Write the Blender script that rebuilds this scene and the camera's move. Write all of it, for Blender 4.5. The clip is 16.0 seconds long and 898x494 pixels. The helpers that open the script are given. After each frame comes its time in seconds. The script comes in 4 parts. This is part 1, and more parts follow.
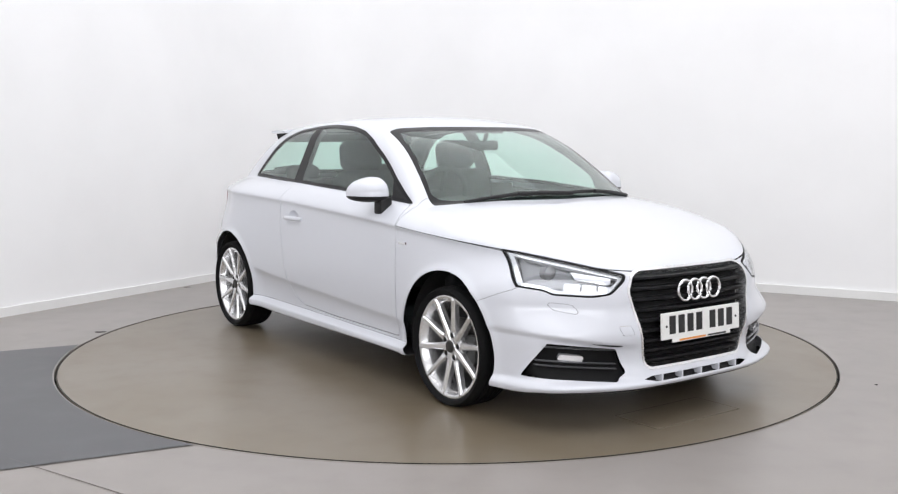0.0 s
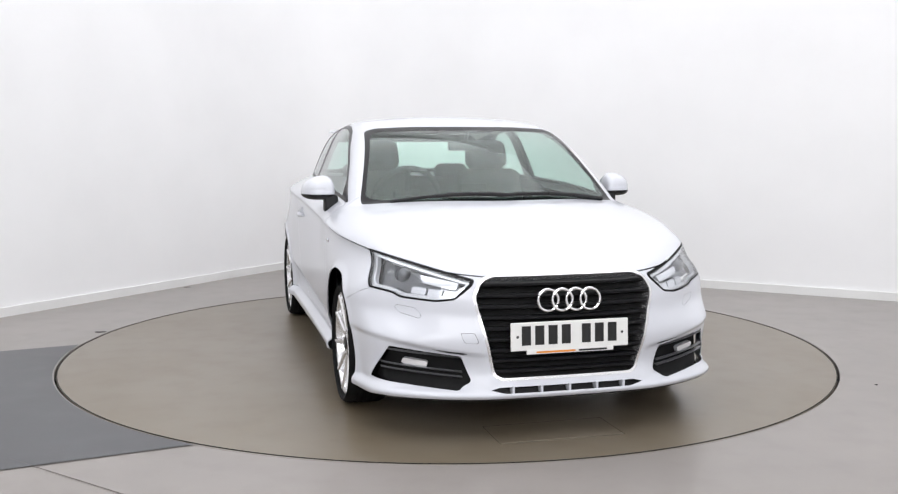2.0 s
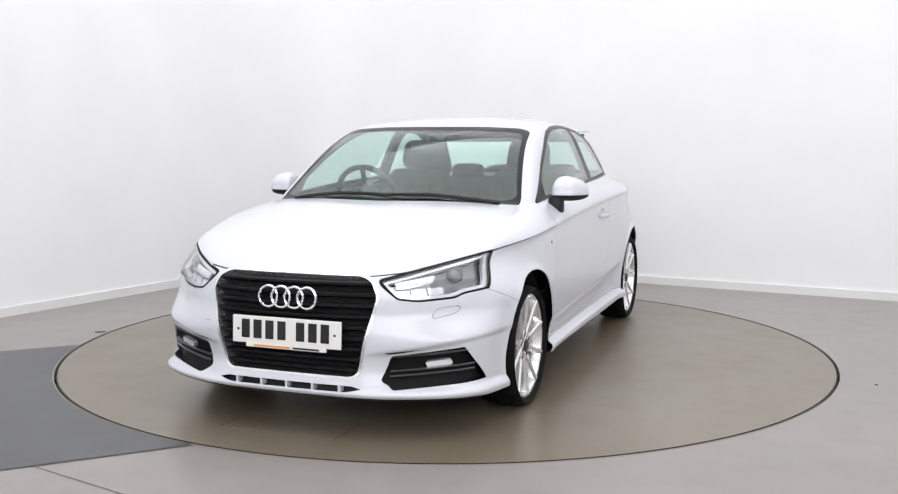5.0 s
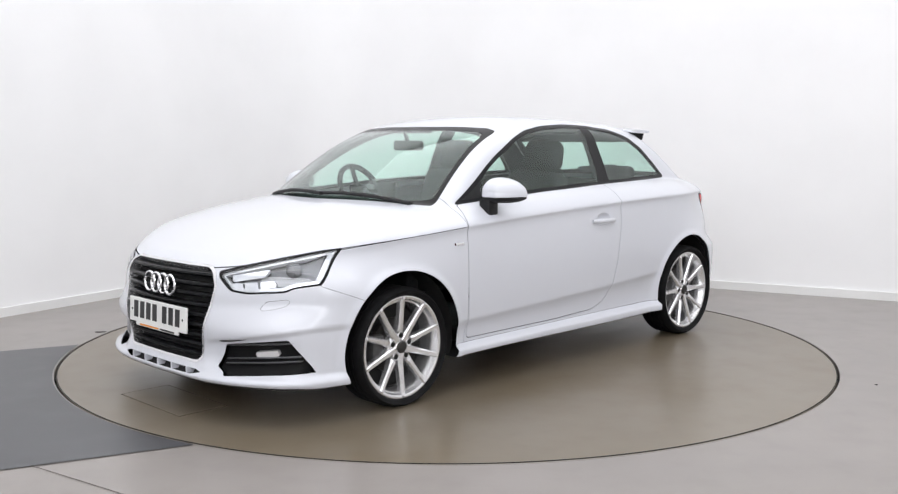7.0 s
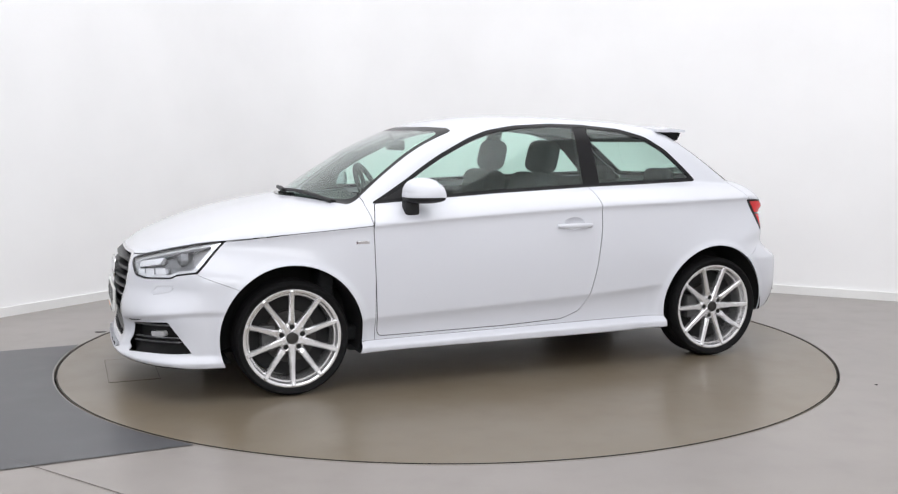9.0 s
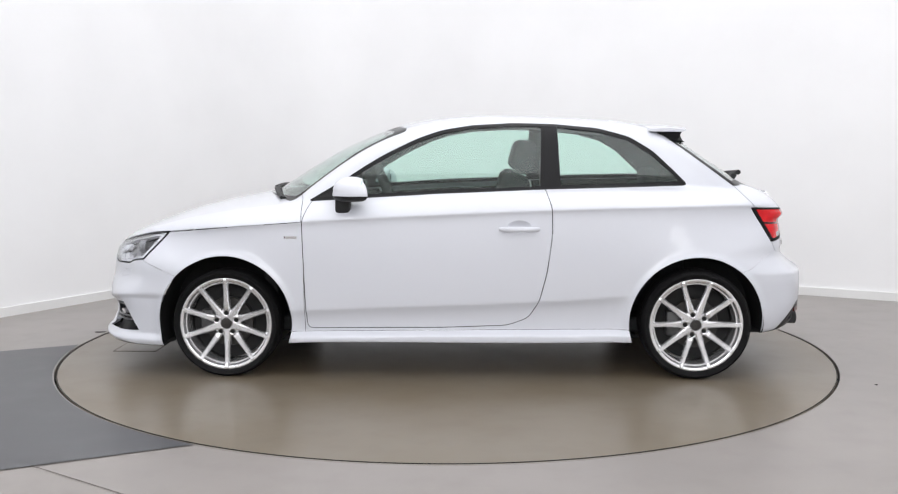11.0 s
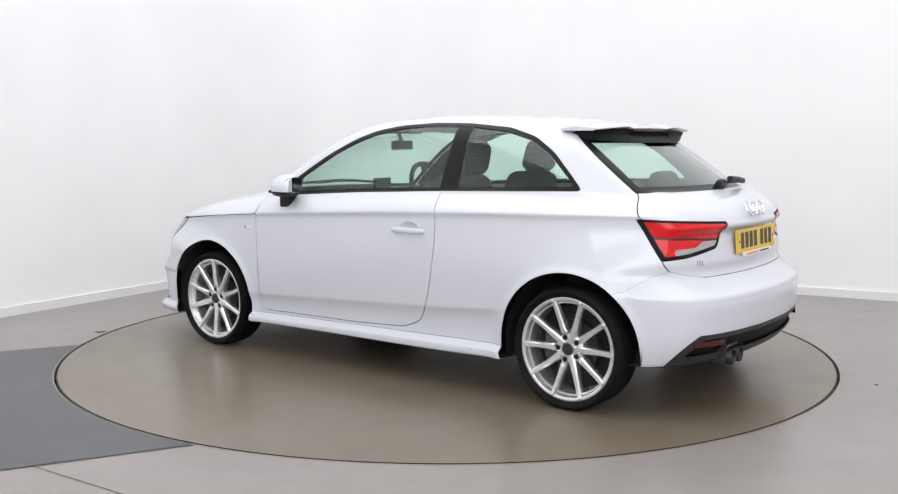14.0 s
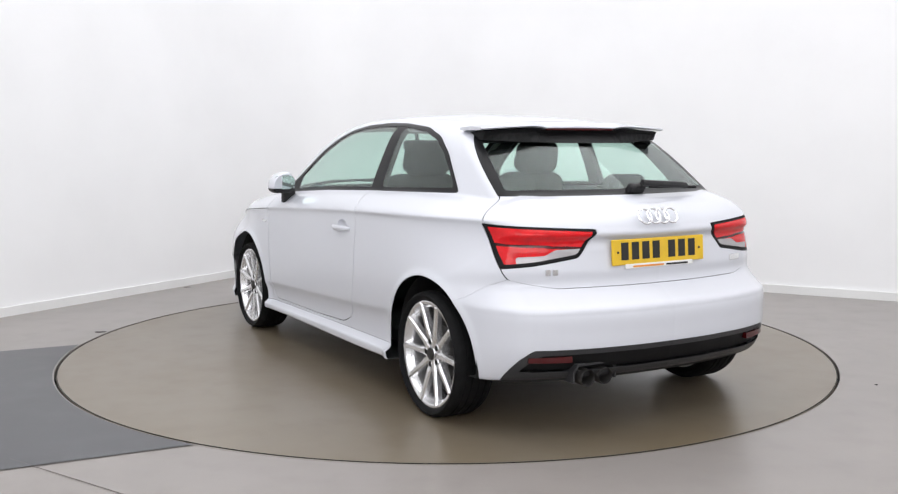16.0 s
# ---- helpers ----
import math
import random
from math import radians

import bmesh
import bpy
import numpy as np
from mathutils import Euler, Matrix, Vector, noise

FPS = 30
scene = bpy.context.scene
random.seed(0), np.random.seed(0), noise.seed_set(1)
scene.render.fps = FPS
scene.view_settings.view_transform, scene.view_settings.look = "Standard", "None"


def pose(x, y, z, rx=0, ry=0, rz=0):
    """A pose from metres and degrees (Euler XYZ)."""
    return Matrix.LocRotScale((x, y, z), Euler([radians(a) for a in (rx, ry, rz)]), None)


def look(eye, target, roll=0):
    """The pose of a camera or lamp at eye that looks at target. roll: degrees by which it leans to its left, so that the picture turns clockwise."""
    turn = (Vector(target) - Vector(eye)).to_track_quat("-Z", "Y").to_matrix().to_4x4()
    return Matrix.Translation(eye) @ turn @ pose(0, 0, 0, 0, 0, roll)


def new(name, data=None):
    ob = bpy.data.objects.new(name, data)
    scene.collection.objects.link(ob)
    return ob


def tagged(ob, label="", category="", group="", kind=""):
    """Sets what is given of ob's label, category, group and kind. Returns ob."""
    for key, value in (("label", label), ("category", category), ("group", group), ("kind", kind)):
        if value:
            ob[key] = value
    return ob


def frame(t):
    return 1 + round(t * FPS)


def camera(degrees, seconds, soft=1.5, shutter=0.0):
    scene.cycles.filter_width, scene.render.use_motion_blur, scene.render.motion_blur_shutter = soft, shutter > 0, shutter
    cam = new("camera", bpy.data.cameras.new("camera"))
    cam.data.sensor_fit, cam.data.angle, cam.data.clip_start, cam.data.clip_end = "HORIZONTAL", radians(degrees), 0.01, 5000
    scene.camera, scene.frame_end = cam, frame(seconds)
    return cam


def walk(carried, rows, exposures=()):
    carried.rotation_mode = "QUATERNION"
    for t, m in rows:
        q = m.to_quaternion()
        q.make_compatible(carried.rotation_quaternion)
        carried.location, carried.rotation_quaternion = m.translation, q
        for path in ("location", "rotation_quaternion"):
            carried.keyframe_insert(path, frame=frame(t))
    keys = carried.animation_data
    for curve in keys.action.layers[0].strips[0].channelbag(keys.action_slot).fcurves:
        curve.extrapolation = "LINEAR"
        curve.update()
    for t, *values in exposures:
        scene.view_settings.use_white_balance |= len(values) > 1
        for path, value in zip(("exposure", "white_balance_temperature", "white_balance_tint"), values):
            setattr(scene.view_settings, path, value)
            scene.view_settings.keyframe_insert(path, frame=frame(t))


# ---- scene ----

# ======================= camera and its walk =======================
cam = camera(49.37, 16.0, soft=1.25)
EYE = pose(0, -5.897, 1.2477, 90 - 6.266, 0, -0.107)
walk(cam, [(0.0, EYE), (16.0, EYE)], exposures=[(0.0, 0.0), (16.0, 0.0)])

# turn of the table, seconds and degrees of the car's heading
TURN = [(0.0, -54.33), (0.5, -57.74), (1.0, -63.03), (1.5, -68.80), (2.0, -75.11), (2.5, -80.88), (3.0, -87.14),
        (3.5, -92.94), (4.0, -99.19), (4.5, -104.98), (5.0, -111.25), (7.5, -140.94), (8.0, -146.95), (8.5, -152.69),
        (9.0, -158.59), (11.5, -187.53), (12.0, -193.45), (12.5, -199.04), (13.0, -204.99), (13.5, -210.62),
        (14.0, -216.74), (14.5, -222.42), (15.0, -228.55), (15.5, -234.14), (16.0, -240.25)]
CAR_OFF = (-0.089, 0.0187, 0.0)   # the car's middle on the table
DISC_R = 2.237

# ======================= world and light =======================
world = bpy.data.worlds.new("world")
scene.world = world
world.use_nodes = True
world.node_tree.nodes["Background"].inputs[0].default_value = (0.9, 0.95, 1.0, 1)
world.node_tree.nodes["Background"].inputs[1].default_value = 0.4


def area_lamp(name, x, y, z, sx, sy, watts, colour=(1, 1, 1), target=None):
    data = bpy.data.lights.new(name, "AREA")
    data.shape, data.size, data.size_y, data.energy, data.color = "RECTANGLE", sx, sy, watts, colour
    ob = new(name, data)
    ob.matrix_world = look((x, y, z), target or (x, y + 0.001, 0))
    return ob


# luminous ceiling out of view over the studio; unseen fill lamp added behind the camera
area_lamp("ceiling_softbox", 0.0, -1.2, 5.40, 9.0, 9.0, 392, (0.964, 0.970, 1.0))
area_lamp("rear_fill", 0.0, -9.2, 3.1, 9.0, 4.0, 395, (0.964, 0.970, 1.0), (0.0, 0.0, 1.7))


# ======================= materials =======================
def mat(name, colour, rough=0.5, metal=0.0, coat=0.0, var=0.0, scale=8.0, bump=0.0, bump_scale=60.0, coat_rough=0.03, spec=0.5):
    m = bpy.data.materials.new(name)
    m.use_nodes = True
    nt = m.node_tree
    b = nt.nodes["Principled BSDF"]
    b.inputs["Base Color"].default_value = (*colour, 1)
    b.inputs["Roughness"].default_value = rough
    b.inputs["Metallic"].default_value = metal
    b.inputs["Coat Weight"].default_value = coat
    b.inputs["Coat Roughness"].default_value = coat_rough
    b.inputs["Specular IOR Level"].default_value = spec
    co = nt.nodes.new("ShaderNodeTexCoord")
    if var:
        n = nt.nodes.new("ShaderNodeTexNoise")
        n.inputs["Scale"].default_value, n.inputs["Detail"].default_value = scale, 6
        nt.links.new(co.outputs["Object"], n.inputs["Vector"])
        r = nt.nodes.new("ShaderNodeValToRGB")
        r.color_ramp.elements[0].position, r.color_ramp.elements[1].position = 0.3, 0.7
        r.color_ramp.elements[0].color = (*[c * (1 - var) for c in colour], 1)
        r.color_ramp.elements[1].color = (*[min(1, c * (1 + var)) for c in colour], 1)
        nt.links.new(n.outputs["Fac"], r.inputs["Fac"])
        nt.links.new(r.outputs["Color"], b.inputs["Base Color"])
    if bump:
        n = nt.nodes.new("ShaderNodeTexNoise")
        n.inputs["Scale"].default_value, n.inputs["Detail"].default_value = bump_scale, 4
        nt.links.new(co.outputs["Object"], n.inputs["Vector"])
        u = nt.nodes.new("ShaderNodeBump")
        u.inputs["Strength"].default_value, u.inputs["Distance"].default_value = bump, 0.004
        nt.links.new(n.outputs["Fac"], u.inputs["Height"])
        nt.links.new(u.outputs["Normal"], b.inputs["Normal"])
    return m


def glass(name, tint, gloss=1.0):
    m = bpy.data.materials.new(name)
    m.use_nodes = True
    nt = m.node_tree
    nt.nodes.remove(nt.nodes["Principled BSDF"])
    out = nt.nodes["Material Output"]
    tr, gl, mix, fr = (nt.nodes.new("ShaderNode" + k) for k in ("BsdfTransparent", "BsdfGlossy", "MixShader", "LayerWeight"))
    pw, ma = nt.nodes.new("ShaderNodeMath"), nt.nodes.new("ShaderNodeMath")
    pw.operation, ma.operation = "POWER", "MULTIPLY_ADD"
    pw.inputs[1].default_value, ma.inputs[1].default_value, ma.inputs[2].default_value = 5.0, 0.93, 0.042
    tr.inputs["Color"].default_value = (*tint, 1)
    gl.inputs["Roughness"].default_value = 0.01
    gl.inputs["Color"].default_value = (gloss, gloss, gloss, 1)
    fr.inputs["Blend"].default_value = 0.5
    nt.links.new(fr.outputs["Facing"], pw.inputs[0])
    nt.links.new(pw.outputs[0], ma.inputs[0])
    nt.links.new(ma.outputs[0], mix.inputs[0])
    nt.links.new(tr.outputs[0], mix.inputs[1])
    nt.links.new(gl.outputs[0], mix.inputs[2])
    nt.links.new(mix.outputs[0], out.inputs["Surface"])
    return m


def floor_material(name, a, b2, rough, stain, spec=0.5):
    """Worn painted concrete: cloudy tone, fine speckle, uneven gloss."""
    m = mat(name, a, rough, bump=0.012, bump_scale=180, spec=spec)
    nt = m.node_tree
    b = nt.nodes["Principled BSDF"]
    co = nt.nodes.new("ShaderNodeTexCoord")
    n1, n2, n3 = (nt.nodes.new("ShaderNodeTexNoise") for _ in range(3))
    for n, s, d in ((n1, 1.1, 5), (n2, 95, 3), (n3, 5.5, 8)):
        n.inputs["Scale"].default_value, n.inputs["Detail"].default_value = s, d
        nt.links.new(co.outputs["Object"], n.inputs["Vector"])
    m1, m2, m3 = (nt.nodes.new("ShaderNodeMix") for _ in range(3))
    for k in (m1, m2, m3):
        k.data_type = "RGBA"
    r1 = nt.nodes.new("ShaderNodeValToRGB")
    r1.color_ramp.elements[0].position, r1.color_ramp.elements[1].position = 0.35, 0.65
    nt.links.new(n1.outputs["Fac"], r1.inputs["Fac"])
    nt.links.new(r1.outputs["Color"], m1.inputs["Factor"])
    m1.inputs["A"].default_value, m1.inputs["B"].default_value = (*a, 1), (*b2, 1)
    r2 = nt.nodes.new("ShaderNodeValToRGB")
    r2.color_ramp.elements[0].position, r2.color_ramp.elements[1].position = 0.5, 0.8
    r2.color_ramp.elements[1].color = (0.30, 0.30, 0.30, 1)
    nt.links.new(n3.outputs["Fac"], r2.inputs["Fac"])
    nt.links.new(r2.outputs["Color"], m2.inputs["Factor"])
    nt.links.new(m1.outputs["Result"], m2.inputs["A"])
    m2.inputs["B"].default_value = (*stain, 1)
    r3 = nt.nodes.new("ShaderNodeValToRGB")
    r3.color_ramp.elements[0].position, r3.color_ramp.elements[1].position = 0.62, 0.72
    r3.color_ramp.elements[1].color = (0.14, 0.14, 0.14, 1)
    nt.links.new(n2.outputs["Fac"], r3.inputs["Fac"])
    nt.links.new(r3.outputs["Color"], m3.inputs["Factor"])
    nt.links.new(m2.outputs["Result"], m3.inputs["A"])
    m3.inputs["B"].default_value = (*[c * 0.6 for c in a], 1)
    nt.links.new(m3.outputs["Result"], b.inputs["Base Color"])
    mr = nt.nodes.new("ShaderNodeMapRange")
    mr.inputs["To Min"].default_value, mr.inputs["To Max"].default_value = rough - 0.03, rough + 0.05
    nt.links.new(n3.outputs["Fac"], mr.inputs["Value"])
    nt.links.new(mr.outputs["Result"], b.inputs["Roughness"])
    return m


PAINT = mat("white_car_paint", (0.618, 0.632, 0.680), 0.32, coat=0.7, var=0.012, scale=900)
WALL = mat("white_wall_paint", (0.87, 0.87, 0.875), 0.65, var=0.02, scale=1.6, bump=0.03, bump_scale=90)
SKIRT = mat("skirting_white", (0.78, 0.78, 0.77), 0.35, var=0.03, scale=3)
CEIL = mat("ceiling_white", (0.8, 0.8, 0.8), 0.8, var=0.02)
FLOOR = floor_material("grey_floor_paint", (0.276, 0.252, 0.235), (0.250, 0.229, 0.213), 0.315, (0.20, 0.184, 0.170))
DARKFLOOR = floor_material("dark_floor_paint", (0.068, 0.068, 0.075), (0.058, 0.058, 0.064), 0.34, (0.09, 0.09, 0.095))
DISC = floor_material("turntable_paint", (0.180, 0.152, 0.114), (0.150, 0.118, 0.076), 0.310, (0.118, 0.088, 0.052), 1.0)
BLACK = mat("black_gloss_trim", (0.008, 0.008, 0.009), 0.32, spec=0.2)
MIRROR = mat("mirror_glass", (0.42, 0.50, 0.49), 0.03, metal=1.0)
PLASTIC = mat("black_grained_plastic", (0.014, 0.014, 0.015), 0.5, spec=0.3, var=0.15, scale=200, bump=0.25, bump_scale=700)
GREYPLASTIC = mat("dark_grey_plastic", (0.03, 0.03, 0.032), 0.45, spec=0.35, var=0.1, scale=150, bump=0.2, bump_scale=700)
RUBBER = mat("tyre_rubber", (0.0065, 0.0065, 0.007), 0.75, spec=0.15, var=0.2, scale=40, bump=0.2, bump_scale=300)
ALLOY = mat("silver_alloy", (0.78, 0.78, 0.79), 0.27, metal=0.85, coat=0.15, var=0.03, scale=60)
CALIPER = mat("caliper_grey", (0.07, 0.07, 0.07), 0.5, metal=0.3, var=0.2, scale=40)
DARKMETAL = mat("brake_iron", (0.055, 0.052, 0.05), 0.5, metal=0.8, var=0.25, scale=50)
CHROME = mat("chrome", (0.85, 0.85, 0.86), 0.08, metal=1.0)
UNDER = mat("underbody", (0.012, 0.012, 0.012), 0.8, var=0.3, scale=20)
FABRIC = mat("dark_seat_fabric", (0.02, 0.021, 0.023), 0.85, spec=0.2, var=0.25, scale=120, bump=0.4, bump_scale=500)
DASH = mat("dark_dashboard", (0.018, 0.019, 0.02), 0.7, spec=0.25, var=0.15, scale=60, bump=0.3, bump_scale=500)
HEADLINER = mat("grey_headliner", (0.32, 0.32, 0.31), 0.9, var=0.05, scale=80)
GLASS = glass("tinted_glass", (0.875, 0.965, 0.93))
LENS = glass("clear_lens", (0.96, 0.97, 0.98))
RED = mat("red_lens", (0.62, 0.006, 0.010), 0.2, coat=0.25, spec=0.25, var=0.12, scale=30)
MATTBLACK = mat("matt_black_plastic", (0.005, 0.005, 0.0055), 0.6, spec=0.2, var=0.2, scale=80)
REDDARK = mat("dark_red_lens", (0.055, 0.003, 0.004), 0.2, coat=0.3, spec=0.3)
CLEARLENS = mat("silver_lens", (0.42, 0.40, 0.41), 0.25, coat=0.3, metal=0.4)
REFLECTOR = mat("lamp_reflector", (0.86, 0.86, 0.88), 0.18, metal=0.6)
LAMPGREY = mat("lamp_bezel_grey", (0.20, 0.20, 0.21), 0.3, metal=0.6)
PLATEW = mat("white_plate", (0.78, 0.78, 0.76), 0.35, var=0.03, scale=20)
PLATEY = mat("yellow_plate", (0.72, 0.46, 0.02), 0.35, var=0.05, scale=20)
INK = mat("black_plate_ink", (0.01, 0.01, 0.01), 0.4)
ORANGE = mat("orange_print", (0.75, 0.28, 0.04), 0.4)
# gap shade put into a colour; bolts and floor chips use it too
GAPDARK = mat("gap_black", (0.006, 0.006, 0.006), 0.9)


# ======================= building helpers =======================
def finish(me, material, smooth=True):
    if material:
        me.materials.append(material)
    if smooth:
        me.polygons.foreach_set("use_smooth", [True] * len(me.polygons))
    me.update()


def part(name, bm, material, parent=None, label="", smooth=False):
    """Links a bmesh as one mesh object under a thing or a part."""
    me = bpy.data.meshes.new(name)
    bm.normal_update()
    if smooth:
        for e in bm.edges:
            e.smooth = len(e.link_faces) != 2 or e.calc_face_angle(0) < 0.7
    bm.to_mesh(me)
    bm.free()
    finish(me, material, smooth)
    ob = new(name, me)
    ob.parent = parent
    return tagged(ob, label)


def box(bm, x0, x1, y0, y1, z0, z1, bevel=0.0, m=None, segments=2):
    r = bmesh.ops.create_cube(bm, size=1.0)
    t = Matrix.Translation(((x0 + x1) / 2, (y0 + y1) / 2, (z0 + z1) / 2)) @ Matrix.Diagonal((x1 - x0, y1 - y0, z1 - z0, 1))
    bmesh.ops.transform(bm, matrix=t, verts=r["verts"])
    vs = r["verts"]
    if bevel:
        es = list({e for v in vs for e in v.link_edges})
        b = bmesh.ops.bevel(bm, geom=es, offset=bevel, segments=segments, affect="EDGES", profile=0.5)
        vs = list({v for f in b["faces"] for v in f.verts} | {v for v in vs if v.is_valid})
        todo, seen = list(vs), set(vs)
        while todo:
            v = todo.pop()
            for e in v.link_edges:
                o = e.other_vert(v)
                if o not in seen:
                    seen.add(o)
                    todo.append(o)
        vs = list(seen)
    if m is not None:
        bmesh.ops.transform(bm, matrix=m, verts=vs)
    return vs


def prism(bm, outline, depth, m):
    """A flat outline, drawn in x and y, given thickness along -z, at the pose m."""
    top = [bm.verts.new(m @ Vector((x, y, 0))) for x, y in outline]
    low = [bm.verts.new(m @ Vector((x, y, -depth))) for x, y in outline]
    n = len(outline)
    bm.faces.new(top)
    bm.faces.new(low[::-1])
    for i in range(n):
        bm.faces.new((top[i], low[i], low[(i + 1) % n], top[(i + 1) % n]))


def lathe(bm, profile, steps, m, close=False):
    """Turns a profile of (radius, along) round the local z axis at m."""
    rings = []
    for r, a in profile:
        rings.append([bm.verts.new(m @ Vector((r * math.cos(2 * math.pi * i / steps), r * math.sin(2 * math.pi * i / steps), a)))
                      for i in range(steps)])
    pairs = list(zip(rings, rings[1:])) + ([(rings[-1], rings[0])] if close else [])
    for p, q in pairs:
        for i in range(steps):
            j = (i + 1) % steps
            bm.faces.new((p[i], p[j], q[j], q[i]))
    return rings


def tube(bm, points, radius, steps=10, closed=False, flat=1.0):
    """A round bar along a line of points."""
    pts = [Vector(p) for p in points]
    rings = []
    n = len(pts)
    for i, p in enumerate(pts):
        a = pts[(i - 1) % n] if closed or i else p
        b = pts[(i + 1) % n] if closed or i < n - 1 else p
        d = (b - a).normalized()
        up = Vector((0, 0, 1)) if abs(d.z) < 0.9 else Vector((0, 1, 0))
        s = d.cross(up).normalized()
        u = s.cross(d)
        rings.append([bm.verts.new(p + s * radius * math.cos(2 * math.pi * k / steps) + u * radius * flat * math.sin(2 * math.pi * k / steps))
                      for k in range(steps)])
    for i in range(n if closed else n - 1):
        p, q = rings[i], rings[(i + 1) % n]
        for k in range(steps):
            j = (k + 1) % steps
            bm.faces.new((p[k], p[j], q[j], q[k]))
    if not closed:
        bm.faces.new(rings[0][::-1])
        bm.faces.new(rings[-1])


# ======================= the room =======================
def smooth_line(points, per=10):
    out = []
    n = len(points)
    for i in range(n - 1):
        p0, p1, p2, p3 = (np.array(points[max(0, min(n - 1, k))], float) for k in (i - 1, i, i + 1, i + 2))
        for s in range(per):
            t = s / per
            out.append(0.5 * (2 * p1 + (p2 - p0) * t + (2 * p0 - 5 * p1 + 4 * p2 - p3) * t ** 2 + (3 * p1 - p0 - 3 * p2 + p3) * t ** 3))
    out.append(np.array(points[-1], float))
    return out


WALL_LINE = smooth_line([(-5.6, -3.14), (-4.35, -1.065), (-3.163, 0.907), (-2.36, 2.24), (-1.80, 3.17), (-1.42, 3.68), (-0.98, 3.86), (-0.45, 3.70),
                         (0.35, 3.31), (1.518, 2.678), (2.475, 2.150), (3.5, 1.595), (5.6, 0.45)], 10)


def extrude_line(line, z0, z1, thick, bevel=0.0):
    """An upright band along a plan line, its front on the line, its thickness behind it (to the left of its run)."""
    bm = bmesh.new()
    cols = []
    n = len(line)
    for i, p in enumerate(line):
        d = line[min(n - 1, i + 1)] - line[max(0, i - 1)]
        d = d / np.linalg.norm(d)
        nrm = np.array((-d[1], d[0]))
        q = p + nrm * thick
        prof = [(p, z0), (p, z1 - bevel), (p + nrm * bevel, z1), (q, z1), (q, z0)]
        cols.append([bm.verts.new((*a, z)) for a, z in prof])
    for a, b in zip(cols, cols[1:]):
        for k in range(5):
            j = (k + 1) % 5
            bm.faces.new((a[k], b[k], b[j], a[j]))
    bm.faces.new(cols[0])
    bm.faces.new(cols[-1][::-1])
    bmesh.ops.recalc_face_normals(bm, faces=bm.faces)
    return bm


def structure(name, bm, material, label, category, smooth=False):
    return tagged(part(name, bm, material, None, label, smooth), label, category, kind="structure")


ROOM_H = 5.5
structure("wall_backdrop", extrude_line(WALL_LINE, 0.0, ROOM_H, 0.15), WALL, "plain white curved studio wall behind the turntable", "wall", True)
structure("baseboard", extrude_line([p + np.array((0.0, -0.004)) for p in WALL_LINE], 0.0, 0.067, -0.014, 0.005), SKIRT,
          "low white skirting board along the studio wall", "skirting board")
# unseen side and rear walls, added to close the room and bounce light
for nm, a, b in (("wall_left", (-5.6, -3.14), (-5.6, -9.5)), ("wall_right", (5.6, -9.5), (5.6, 0.45)), ("wall_rear", (-5.6, -9.5), (5.6, -9.5))):
    flip = [np.array(a, float), np.array(b, float)]
    structure(nm, extrude_line(flip, 0.0, ROOM_H, 0.15 if nm != "wall_left" else -0.15), WALL, "plain white wall out of view, added to close the room", "wall")
# ceiling, likewise unseen and added as closure
bm = bmesh.new()
box(bm, -6.2, 6.2, -9.8, 4.6, ROOM_H, ROOM_H + 0.1)
structure("ceiling", bm, CEIL, "plain white ceiling out of view, added to close the room", "ceiling")


def ring_sheet(inner, reach):
    """Ground sheet with a round hole for the turntable."""
    bm = bmesh.new()
    n = 180
    a = [bm.verts.new((inner * math.cos(2 * math.pi * i / n), inner * math.sin(2 * math.pi * i / n), 0)) for i in range(n)]
    low = [bm.verts.new((v.co.x, v.co.y, -0.05)) for v in a]
    b = [bm.verts.new((reach * math.cos(2 * math.pi * i / n), reach * math.sin(2 * math.pi * i / n), 0)) for i in range(n)]
    for i in range(n):
        j = (i + 1) % n
        bm.faces.new((a[i], b[i], b[j], a[j]))
        bm.faces.new((low[i], a[i], a[j], low[j]))
    return bm


structure("floor", ring_sheet(DISC_R + 0.004, 12.0), FLOOR, "worn grey painted concrete studio floor", "floor")
bm = bmesh.new()
bmesh.ops.create_circle(bm, cap_ends=True, segments=96, radius=DISC_R + 0.3, matrix=Matrix.Translation((0, 0, -0.05)))
structure("pit_floor", bm, GAPDARK, "black pit under the turntable's edge", "pit")

# darker painted strip beside the turntable, cut round by its edge
bm = bmesh.new()
def on_disc(t, r):
    return (r * math.cos(t), r * math.sin(t), 0.004)
A0, A1 = math.atan2(-0.027, -2.26), math.atan2(-1.993, -1.038)
A0, A1 = A0 % (2 * math.pi), A1 % (2 * math.pi)
arc = [on_disc(A0 + (A1 - A0) * i / 40, DISC_R + 0.012) for i in range(41)]
far = [(-5.4, -4.07, 0.004), (-5.4, -1.53, 0.004)]
vs = [bm.verts.new(p) for p in arc + far]
bm.faces.new(vs)
bmesh.ops.triangulate(bm, faces=bm.faces[:])
bmesh.ops.recalc_face_normals(bm, faces=bm.faces)
structure("floor_strip", bm, DARKFLOOR, "dark grey painted strip on the studio floor", "floor marking")

